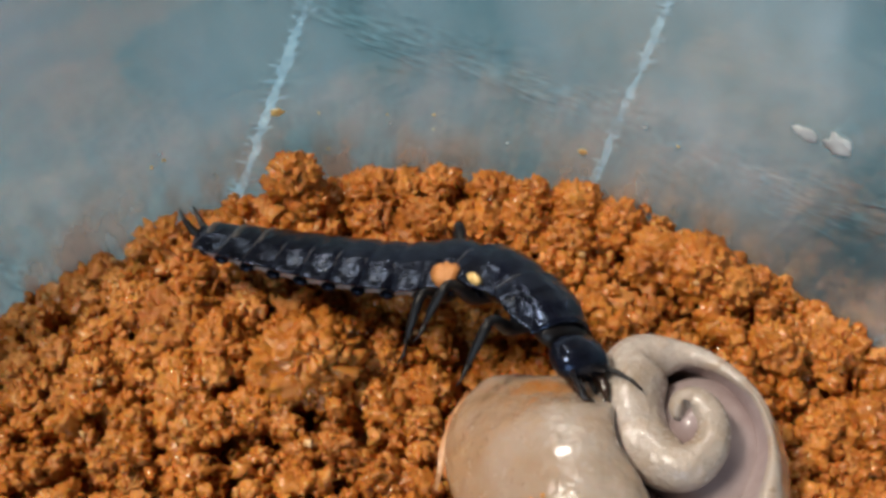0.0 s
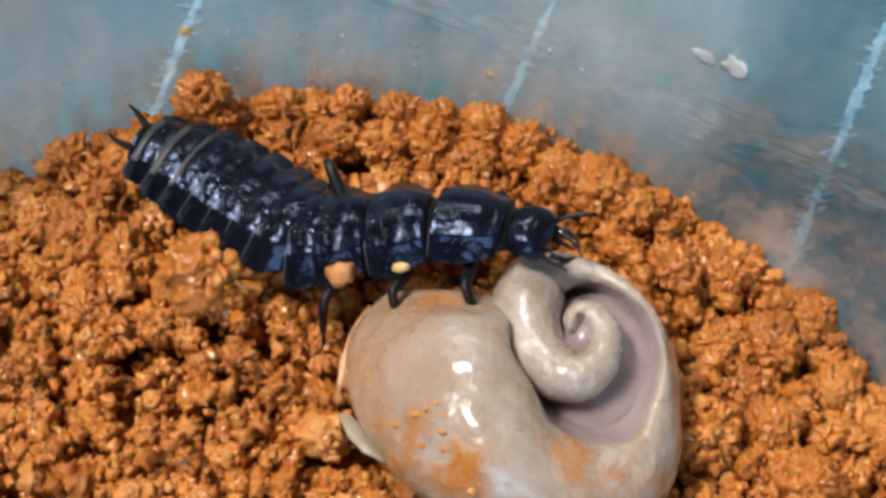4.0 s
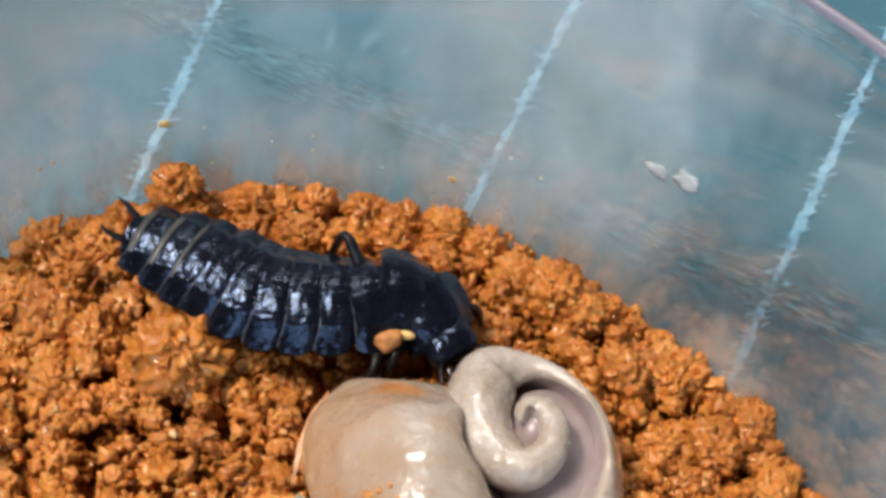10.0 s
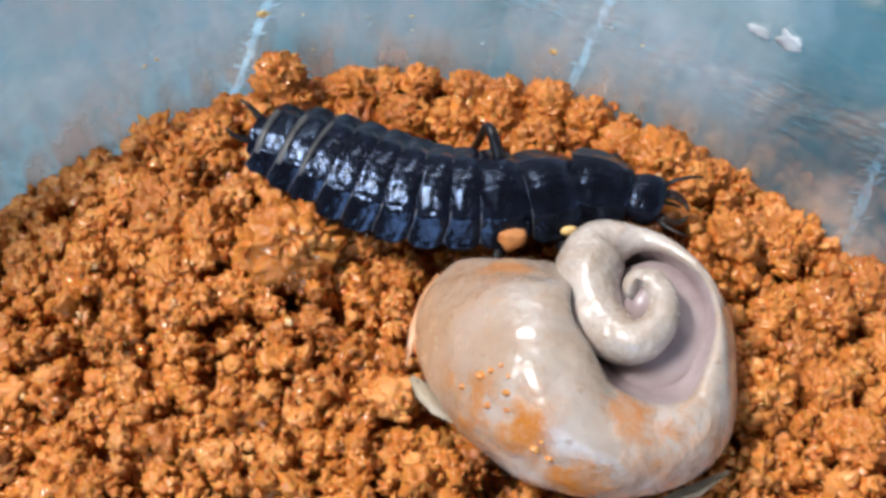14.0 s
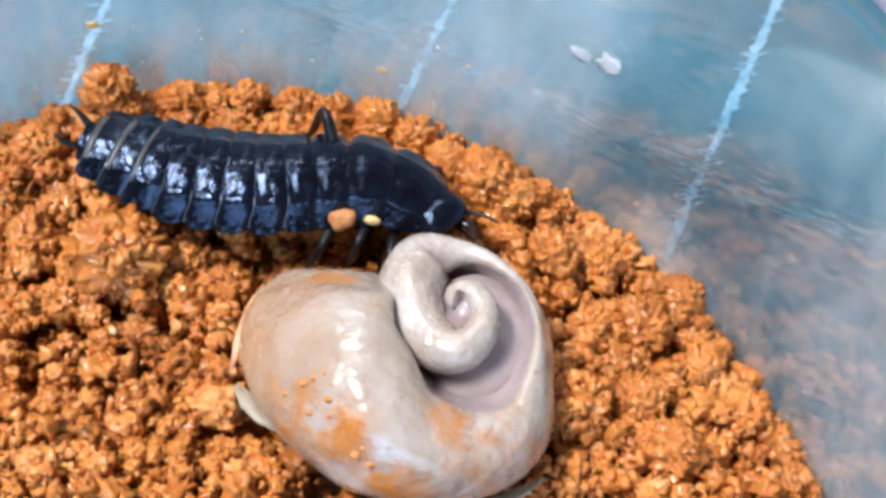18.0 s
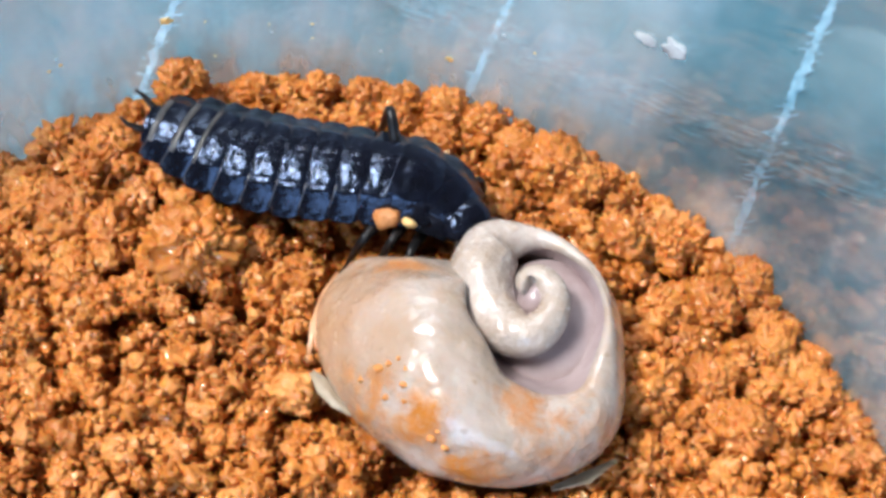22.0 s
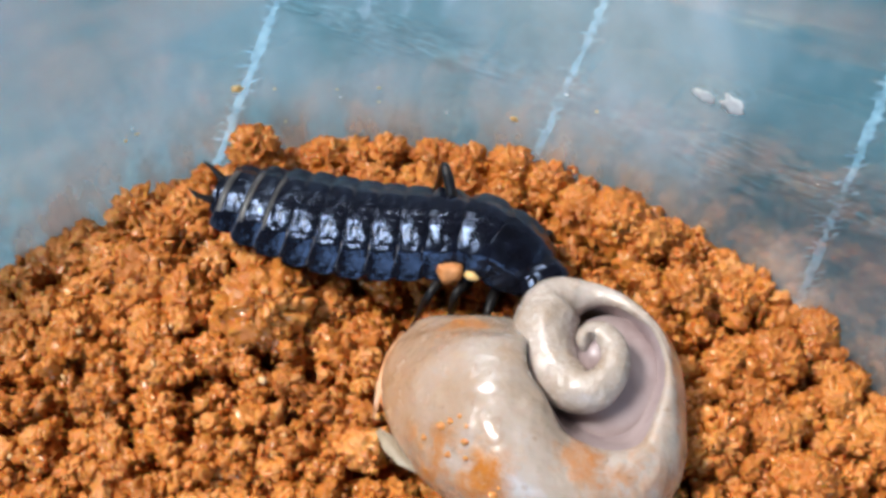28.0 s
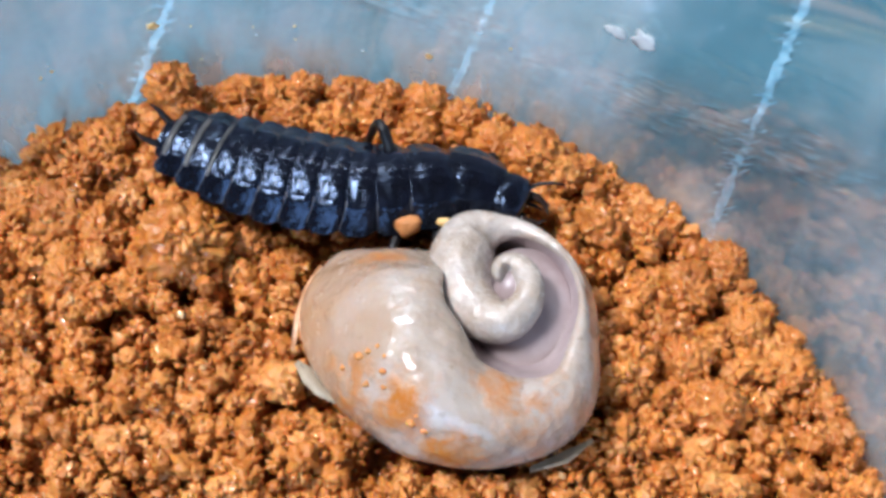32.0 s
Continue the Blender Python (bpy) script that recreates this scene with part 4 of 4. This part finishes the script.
for idx, (nm, ln, wd, ht) in enumerate(PIECES):
    if nm == "head":
        v, f = head_mesh(ln, wd, ht)
        segments.append(mesh_object(nm, v, f, CHITIN, larva))
        continue
    full = ln * (1.25 if nm == "thorax_segment" else 1.12 if nm == "abdomen_segment" else 1.3)
    size = (full, wd * 1.17, ht * 0.86, 0.19 if nm == "abdomen_segment" else 0.03)
    v, f = plate_mesh(*size)
    seg = mesh_object(nm, v, f, CHITIN, larva)
    v, f = belly_mesh(full, wd, ht * 0.9)
    mesh_object("belly", v, f, BELLY if nm == "abdomen_segment" else LEG, seg, True, "soft pale grey underside" if nm == "abdomen_segment" else "dark underside")
    for side in (-1, 1):
        v, f = strip_mesh(side * 0.47, side * 0.985, 0.0, 0.022 if nm == "abdomen_segment" else 0.015, 0.03, *size)
        mesh_object("hind_margin", v, f, MARGIN_GLINT, seg, True, "thin hind margin, paler for its painted glint")
        bm = blob(0.50 * MM, (1.1, 0.6, 0.75), 0.12, 1.2, 2, idx)
        bmesh.ops.translate(bm, verts=bm.verts[:], vec=(-0.05 * ln * MM, side * 0.385 * wd * MM, -0.24 * ht * MM))
        part("side_plate", bm, CHITIN, seg, "small dark plate on the pale side")
    if idx in (1, 2, 3):
        v, f = strip_mesh(-0.62, 0.62, 0.0, 0.16 if idx < 3 else 0.10, 0.03, *size)
        mesh_object("back_band", v, f, BAND, seg, True, "grey-brown band along the hind edge")
    segments.append(seg)

for side in (-1, 1):
    v, f = tube([(-0.4 * MM, side * 0.7 * MM, 0.3 * MM), (-1.2 * MM, side * 1.1 * MM, 0.6 * MM), (-1.9 * MM, side * 1.35 * MM, 1.3 * MM), (-2.4 * MM, side * 1.3 * MM, 2.0 * MM)], [0.42 * MM, 0.30 * MM, 0.20 * MM, 0.06 * MM])
    mesh_object("tail_horn", v, f, LEG, segments[0], True, "black pointed tail horn")
    v, f = tube([(1.0 * MM, side * 0.9 * MM, -0.2 * MM), (1.9 * MM, side * 1.15 * MM, -0.35 * MM), (2.7 * MM, side * 0.85 * MM, -0.5 * MM), (3.2 * MM, side * 0.2 * MM, -0.55 * MM)], [0.42 * MM, 0.36 * MM, 0.24 * MM, 0.05 * MM])
    mesh_object("mandible", v, f, MANDIBLE, segments[-1], True, "curved dark mandible")
    v, f = tube([(0.9 * MM, side * 1.3 * MM, 0.2 * MM), (1.6 * MM, side * 1.9 * MM, 0.5 * MM), (2.6 * MM, side * 2.3 * MM, 0.8 * MM), (3.5 * MM, side * 2.5 * MM, 0.9 * MM)], [0.20 * MM, 0.17 * MM, 0.13 * MM, 0.07 * MM])
    mesh_object("antenna", v, f, LEG, segments[-1])
    v, f = tube([(1.1 * MM, side * 0.5 * MM, -0.6 * MM), (1.9 * MM, side * 0.7 * MM, -0.9 * MM), (2.5 * MM, side * 0.75 * MM, -1.2 * MM)], [0.20 * MM, 0.15 * MM, 0.08 * MM])
    mesh_object("palp", v, f, LEG, segments[-1])

LEGS = []
for k in (9, 10, 11):
    for side in (-1, 1):
        knee = {9: 1.7, 10: -0.7, 11: -0.9}[k] if side > 0 else -0.3
        sweep = {9: -1.0, 10: -0.35, 11: 0.6}[k]
        reach = 0.66 if side > 0 and k > 9 else 1.0
        joints = ((0, side * 1.3, -1.0), (0.4 * sweep, side * 2.9 * reach, -1.2 + max(0.0, knee)), (1.1 * sweep, side * 4.9 * reach, knee), (1.9 * sweep, side * 5.5 * reach, -1.9), (2.4 * sweep, side * 5.7 * reach, -3.2))
        thick = (0.60, 0.50, 0.40, 0.32, 0.20)
        v, f = tube([Vector(smooth_at(joints, q / 20)) * MM for q in range(21)], [float(smooth_at(thick, q / 20)) * MM * (1.0 - 0.18 * math.exp(-((q / 5 - 2.0) / 0.25) ** 2)) for q in range(21)])
        leg = mesh_object("leg", v, f, LEG, larva, True, "shiny black jointed leg")
        v, f = tube([(2.4 * sweep * MM, side * 5.7 * reach * MM, -3.15 * MM), (2.8 * sweep * MM, side * 5.85 * reach * MM, -4.2 * MM), (3.2 * sweep * MM, side * 6.2 * reach * MM, -4.7 * MM)], [0.19 * MM, 0.13 * MM, 0.04 * MM])
        mesh_object("claw", v, f, LEG, leg)
        LEGS.append((k, leg))

bm = blob(0.95 * MM, (1.1, 0.75, 0.9), 0.42, 1.3, 3, 6)
bmesh.ops.translate(bm, verts=bm.verts[:], vec=(0.2 * MM, -3.5 * MM, 0.35 * MM))
part("stuck_crumb", bm, CRUMB_PALE, segments[9], "orange soil crumb stuck to the side")
bm = blob(0.52 * MM, (1.3, 0.7, 0.8), 0.3, 1.2, 2, 9)
bmesh.ops.translate(bm, verts=bm.verts[:], vec=(0.3 * MM, -3.5 * MM, 0.35 * MM))
part("stuck_grain", bm, FLECK, segments[10], "small yellow grain stuck to the side")

# spine of the larva from tail to head in mm, time by time, with its roll at tail and head and the share taken up by the abdomen
SPINES = []


def bend(t, roll_tail, roll_head, split, *places):
    SPINES.append((t, roll_tail, roll_head, split, [Vector(p) for p in places]))


bend(0, -46, -30, 0.55, (-24.5, 10.7, 3.5), (-19.9, 9.4, 3.5), (-15.1, 8.1, 3.6), (-10.0, 7.0, 4.0), (-5.3, 6.3, 5.0), (-1.7, 2.4, 6.5), (-0.0, -1.1, 7.0), (1.6, -4.5, 7.0))
bend(0.5, -46, -30, 0.57, (-23.2, 10.6, 3.5), (-17.9, 8.7, 3.5), (-13.1, 7.0, 3.6), (-8.3, 6.1, 4.0), (-4.4, 5.9, 5.0), (-1.5, 2.6, 6.5), (0.6, -1.7, 7.0), (2.1, -5.7, 7.0))
bend(1, -42, -22, 0.55, (-23.3, 11.0, 3.5), (-18.0, 8.6, 3.5), (-13.2, 6.1, 3.6), (-8.5, 4.5, 4.0), (-4.7, 4.3, 5.0), (-1.3, 0.9, 6.5), (0.8, -2.8, 7.0), (2.9, -6.7, 7.0))
bend(1.5, -22, -5, 0.51, (-22.1, 11.3, 3.5), (-17.6, 8.2, 3.5), (-13.2, 5.0, 3.6), (-8.9, 2.5, 4.0), (-5.5, 0.3, 5.0), (-2.2, -2.9, 6.5), (0.5, -5.9, 7.5), (3.5, -8.4, 8.0))
bend(2, 8, 6, 0.52, (-20.8, 11.8, 3.5), (-17.1, 8.5, 3.5), (-13.4, 5.2, 3.6), (-9.8, 2.2, 4.0), (-5.8, 0.7, 5.0), (-1.9, -0.5, 6.5), (1.6, -2.1, 7.5), (4.8, -3.7, 8.0))
bend(2.5, 8, -4, 0.53, (-22.6, 12.4, 3.0), (-18.3, 9.5, 3.3), (-14.2, 6.3, 3.4), (-10.2, 2.9, 4.0), (-6.7, 1.2, 5.0), (-3.2, 1.5, 6.5), (-0.3, -0.4, 7.0), (1.7, -4.1, 6.5))
bend(4.5, 8, -2, 0.56, (-21.9, 12.2, 3.0), (-17.7, 9.5, 3.0), (-13.5, 6.5, 3.0), (-9.4, 3.7, 3.5), (-5.1, 3.4, 5.0), (-0.9, 2.7, 6.5), (3.6, 1.7, 7.5), (8.0, 0.1, 8.0))
bend(5, 8, -4, 0.62, (-21.9, 11.2, 3.0), (-17.7, 9.3, 3.0), (-13.5, 6.8, 3.0), (-9.0, 4.9, 3.5), (-4.3, 4.1, 5.0), (0.4, 3.8, 6.5), (4.9, 2.7, 7.5), (8.5, 0.1, 7.5))
bend(5.5, 8, -2, 0.61, (-21.1, 10.7, 3.0), (-16.5, 8.7, 3.0), (-11.9, 6.6, 3.0), (-7.1, 5.6, 3.5), (-2.3, 4.8, 5.0), (2.4, 3.4, 6.5), (6.5, 2.2, 7.0), (9.8, -1.3, 6.5))
bend(6, -5, -20, 0.61, (-22.0, 11.1, 3.0), (-18.1, 9.8, 3.0), (-14.0, 7.1, 3.0), (-9.9, 5.3, 3.2), (-5.9, 4.8, 4.5), (-2.0, 5.7, 6.5), (1.5, 5.7, 7.0), (4.3, 2.9, 5.5))
bend(6.5, -12, -25, 0.66, (-22.8, 10.9, 3.0), (-18.7, 9.8, 3.0), (-14.4, 7.1, 3.0), (-10.2, 4.9, 3.2), (-6.2, 5.4, 4.5), (-2.6, 6.4, 7.0), (0.6, 6.0, 7.5), (3.3, 2.5, 5.5))
bend(7, -5, -20, 0.65, (-22.4, 11.8, 3.0), (-18.1, 10.3, 3.0), (-13.8, 7.4, 3.0), (-9.6, 5.2, 3.2), (-5.5, 6.2, 4.5), (-1.9, 6.7, 6.5), (1.3, 5.1, 6.5), (2.9, 2.0, 4.0))
bend(7.5, -3, -15, 0.64, (-22.6, 11.3, 3.0), (-18.2, 9.7, 3.0), (-13.9, 7.6, 3.0), (-9.7, 6.1, 3.2), (-5.5, 6.5, 4.5), (-1.9, 7.4, 6.5), (1.4, 5.5, 6.5), (2.6, 2.7, 3.5))
bend(8, 6, 0, 0.71, (-21.4, 11.9, 3.0), (-17.2, 10.8, 3.0), (-12.8, 7.6, 3.0), (-8.7, 6.3, 3.0), (-4.6, 6.7, 3.6), (-1.3, 6.5, 4.5), (1.1, 5.2, 4.2), (2.8, 3.0, 2.5))
bend(8.5, 10, 8, 0.70, (-22.0, 11.4, 3.0), (-17.7, 10.4, 3.0), (-13.4, 8.3, 3.0), (-9.2, 6.8, 3.0), (-5.1, 6.7, 3.2), (-1.4, 5.9, 3.6), (1.5, 4.7, 3.5), (2.3, 2.9, 2.2), (3.4, 0.7, 1.6))
bend(9, 10, 8, 0.67, (-21.7, 10.8, 3.0), (-18.5, 10.3, 3.0), (-15.1, 9.0, 3.0), (-11.8, 7.5, 3.0), (-8.1, 6.9, 3.2), (-4.4, 6.1, 3.6), (-0.7, 5.2, 3.5), (1.7, 3.2, 2.2), (3.2, 1.3, 1.6))
bend(10, 10, 8, 0.69, (-21.2, 11.7, 3.0), (-18.4, 10.3, 3.0), (-14.9, 8.3, 3.0), (-11.4, 6.2, 3.0), (-7.7, 5.4, 3.2), (-4.0, 5.5, 3.2), (-0.7, 6.3, 3.0), (1.4, 4.0, 2.0), (2.8, 1.9, 1.6))
bend(11, 10, 8, 0.61, (-19.5, 11.3, 3.0), (-16.3, 9.2, 3.0), (-12.8, 6.7, 3.0), (-9.4, 4.7, 3.0), (-5.4, 4.3, 3.0), (-1.3, 4.9, 2.8), (3.6, 5.6, 2.4), (10.1, 3.7, 1.8))
bend(12, 10, 8, 0.62, (-19.9, 11.3, 3.0), (-16.4, 9.2, 3.0), (-12.9, 6.7, 3.0), (-9.1, 4.8, 3.0), (-5.1, 3.9, 3.0), (-0.6, 4.2, 2.8), (4.6, 5.0, 2.4), (10.3, 3.8, 1.8))
bend(13, 10, 8, 0.63, (-19.5, 10.3, 3.0), (-15.6, 8.7, 3.0), (-11.4, 6.7, 3.0), (-7.3, 5.1, 3.0), (-3.3, 4.6, 3.0), (0.7, 4.5, 2.8), (4.8, 5.1, 2.4), (10.0, 3.8, 1.8))
bend(15, 10, 8, 0.62, (-19.9, 11.4, 3.0), (-16.7, 9.7, 3.0), (-12.9, 7.2, 3.0), (-9.2, 5.2, 3.0), (-5.1, 4.0, 3.0), (-0.7, 4.2, 2.8), (4.3, 5.3, 2.4), (10.3, 3.9, 1.8))
bend(17.5, 10, 8, 0.64, (-19.7, 10.7, 3.0), (-16.4, 9.0, 3.0), (-12.5, 6.8, 3.0), (-8.7, 5.3, 3.0), (-4.5, 4.8, 3.0), (-0.3, 5.1, 2.8), (4.3, 5.2, 2.4), (9.3, 4.2, 1.8))
bend(18, 10, 8, 0.67, (-19.6, 11.2, 3.0), (-16.4, 9.8, 3.0), (-12.9, 8.1, 3.0), (-9.1, 7.2, 3.0), (-5.3, 6.7, 3.2), (-1.6, 6.9, 3.2), (2.2, 6.7, 3.0), (5.6, 5.3, 2.0), (7.3, 3.4, 1.6))
bend(18.5, 10, 8, 0.72, (-19.8, 10.6, 3.0), (-16.9, 9.9, 3.0), (-13.4, 8.8, 3.0), (-9.6, 7.6, 3.0), (-6.2, 7.1, 3.2), (-2.9, 7.9, 3.2), (0.5, 7.4, 3.0), (2.6, 5.5, 2.0), (4.0, 3.2, 1.6))
bend(19, 10, 8, 0.68, (-19.6, 11.5, 3.0), (-15.8, 10.6, 3.0), (-12.0, 9.2, 3.0), (-8.2, 7.7, 3.0), (-4.4, 6.9, 3.2), (-1.1, 7.1, 3.2), (1.8, 6.2, 3.0), (3.5, 5.0, 2.0), (5.0, 2.9, 1.6))
bend(20, 10, 8, 0.69, (-19.1, 11.8, 3.0), (-15.2, 10.3, 3.0), (-11.3, 8.5, 3.0), (-7.5, 7.3, 3.0), (-4.1, 6.6, 3.2), (-1.2, 5.7, 3.2), (1.3, 4.4, 3.0), (2.9, 3.6, 2.0), (4.5, 1.5, 1.6))
bend(21, 10, 8, 0.71, (-19.2, 13.0, 3.0), (-16.3, 11.5, 3.0), (-12.8, 9.2, 3.0), (-9.3, 7.5, 3.0), (-5.9, 6.4, 3.2), (-2.6, 5.8, 3.2), (0.4, 4.8, 3.0), (2.0, 3.3, 2.0), (3.4, 1.1, 1.6))
bend(22, 10, 8, 0.72, (-20.5, 12.3, 3.0), (-17.3, 10.8, 3.0), (-13.8, 9.0, 3.0), (-9.9, 7.7, 3.0), (-6.4, 6.8, 3.2), (-3.0, 6.1, 3.2), (-0.1, 5.4, 3.0), (2.0, 4.2, 2.0), (3.6, 2.0, 1.6))
bend(23, 10, 8, 0.68, (-20.1, 11.1, 3.0), (-16.2, 9.6, 3.0), (-12.3, 7.8, 3.0), (-8.4, 6.5, 3.0), (-5.0, 5.8, 3.2), (-1.6, 5.3, 3.2), (0.9, 4.6, 3.0), (2.9, 4.0, 2.0), (4.6, 2.0, 1.6))
bend(24, 10, 8, 0.71, (-21.0, 12.1, 3.0), (-17.7, 10.8, 3.0), (-14.1, 9.1, 3.0), (-10.0, 7.8, 3.0), (-6.5, 7.0, 3.2), (-2.5, 6.2, 3.2), (0.5, 5.5, 3.0), (2.7, 4.5, 2.0), (4.4, 2.4, 1.6))
bend(24.5, 10, 8, 0.68, (-20.7, 11.4, 3.0), (-17.6, 10.1, 3.0), (-13.9, 8.1, 3.0), (-9.9, 6.5, 3.0), (-6.3, 5.7, 3.2), (-2.3, 4.9, 3.2), (0.7, 3.8, 3.0), (2.8, 2.8, 2.0), (4.5, 0.7, 1.6))
bend(26.5, 10, 8, 0.71, (-21.0, 12.4, 3.0), (-18.0, 10.8, 3.0), (-14.3, 9.2, 3.0), (-10.3, 7.5, 3.0), (-6.7, 6.5, 3.2), (-2.8, 5.7, 3.2), (0.2, 4.2, 3.0), (2.2, 3.3, 2.0), (3.9, 1.3, 1.6))
bend(27, 10, 8, 0.70, (-20.8, 12.0, 3.0), (-17.4, 10.3, 3.0), (-13.6, 8.4, 3.0), (-9.6, 6.8, 3.0), (-6.0, 6.1, 3.2), (-2.1, 5.6, 3.2), (0.9, 4.2, 3.0), (2.9, 2.9, 2.0), (4.5, 0.8, 1.6))
bend(28, 10, 8, 0.67, (-20.7, 11.8, 3.0), (-16.8, 10.1, 3.0), (-12.7, 8.5, 3.0), (-8.7, 7.4, 3.0), (-4.8, 6.7, 3.2), (-1.3, 6.2, 3.2), (1.2, 5.1, 3.0), (3.2, 3.8, 2.0), (4.8, 1.5, 1.6))
bend(29, 10, 8, 0.66, (-20.7, 11.2, 3.0), (-17.8, 10.1, 3.0), (-14.1, 8.2, 3.0), (-10.5, 7.0, 3.0), (-6.9, 6.3, 3.2), (-2.9, 6.3, 3.2), (0.6, 6.0, 3.0), (3.1, 4.6, 2.0), (4.8, 2.4, 1.6))
bend(30, 10, 8, 0.63, (-20.7, 11.7, 3.0), (-17.5, 10.5, 3.0), (-13.9, 8.9, 3.0), (-9.9, 7.7, 3.0), (-5.8, 6.7, 3.2), (-1.9, 6.4, 3.2), (2.0, 5.6, 3.0), (6.3, 3.0, 2.0))
bend(31, 10, 8, 0.60, (-20.2, 11.4, 3.0), (-16.9, 10.0, 3.0), (-13.3, 7.9, 3.0), (-9.3, 6.2, 3.0), (-5.3, 5.4, 3.0), (-0.9, 5.4, 2.8), (3.5, 5.4, 2.4), (8.6, 3.0, 1.8))
bend(32, 10, 8, 0.66, (-18.3, 10.9, 3.0), (-14.2, 8.8, 3.0), (-10.2, 6.9, 3.0), (-6.2, 5.5, 3.0), (-2.3, 4.6, 3.0), (1.6, 4.8, 2.8), (5.5, 4.8, 2.4), (9.3, 3.1, 1.8))


def spine_poses(places, roll_tail, roll_head, split):
    """One pose for each body piece along the spine; the first thorax piece sits at split."""
    fine = [Vector(smooth_at([tuple(p) for p in places], i / 120)) for i in range(121)]
    run = [0.0]
    for a, b in zip(fine, fine[1:]):
        run.append(run[-1] + (b - a).length)

    def along(d):
        d = min(max(d, 0.0), run[-1])
        i = max(1, next((j for j, r in enumerate(run) if r >= d), 120))
        k = (d - run[i - 1]) / max(run[i] - run[i - 1], 1e-6)
        return fine[i - 1].lerp(fine[i], k)

    total = sum(p[1] for p in PIECES)
    half_way = sum(p[1] for p in PIECES[:9]) + PIECES[9][1] / 2
    at, out = 0.0, []
    for nm, ln, wd, ht in PIECES:
        rest = at + ln / 2
        at += ln
        share = split * rest / half_way if rest <= half_way else split + (1 - split) * (rest - half_way) / (total - half_way)
        mid = share * run[-1]
        way = (along(mid + 0.9) - along(mid - 0.9)).normalized()
        s = mid / run[-1]
        left = Vector((0, 0, 1)).cross(way).normalized()
        up = way.cross(left)
        roll = radians(roll_tail + (roll_head - roll_tail) * s)
        left, up = left * math.cos(roll) + up * math.sin(roll), up * math.cos(roll) - left * math.sin(roll)
        m = Matrix((way, left, up)).transposed().to_4x4()
        m.translation = along(mid) * MM
        out.append(m)
    return out


def motions():
    rows = [(t, spine_poses(places, ra, rb, split)) for t, ra, rb, split, places in SPINES]
    root = [(t, Matrix.Translation(ps[6].translation)) for t, ps in rows]
    walk(larva, root)
    for i, seg in enumerate(segments):
        walk(seg, [(t, root[j][1].inverted() @ ps[i]) for j, (t, ps) in enumerate(rows)])
    for k, leg in LEGS:
        walk(leg, [(t, root[j][1].inverted() @ ps[k]) for j, (t, ps) in enumerate(rows)])


motions()
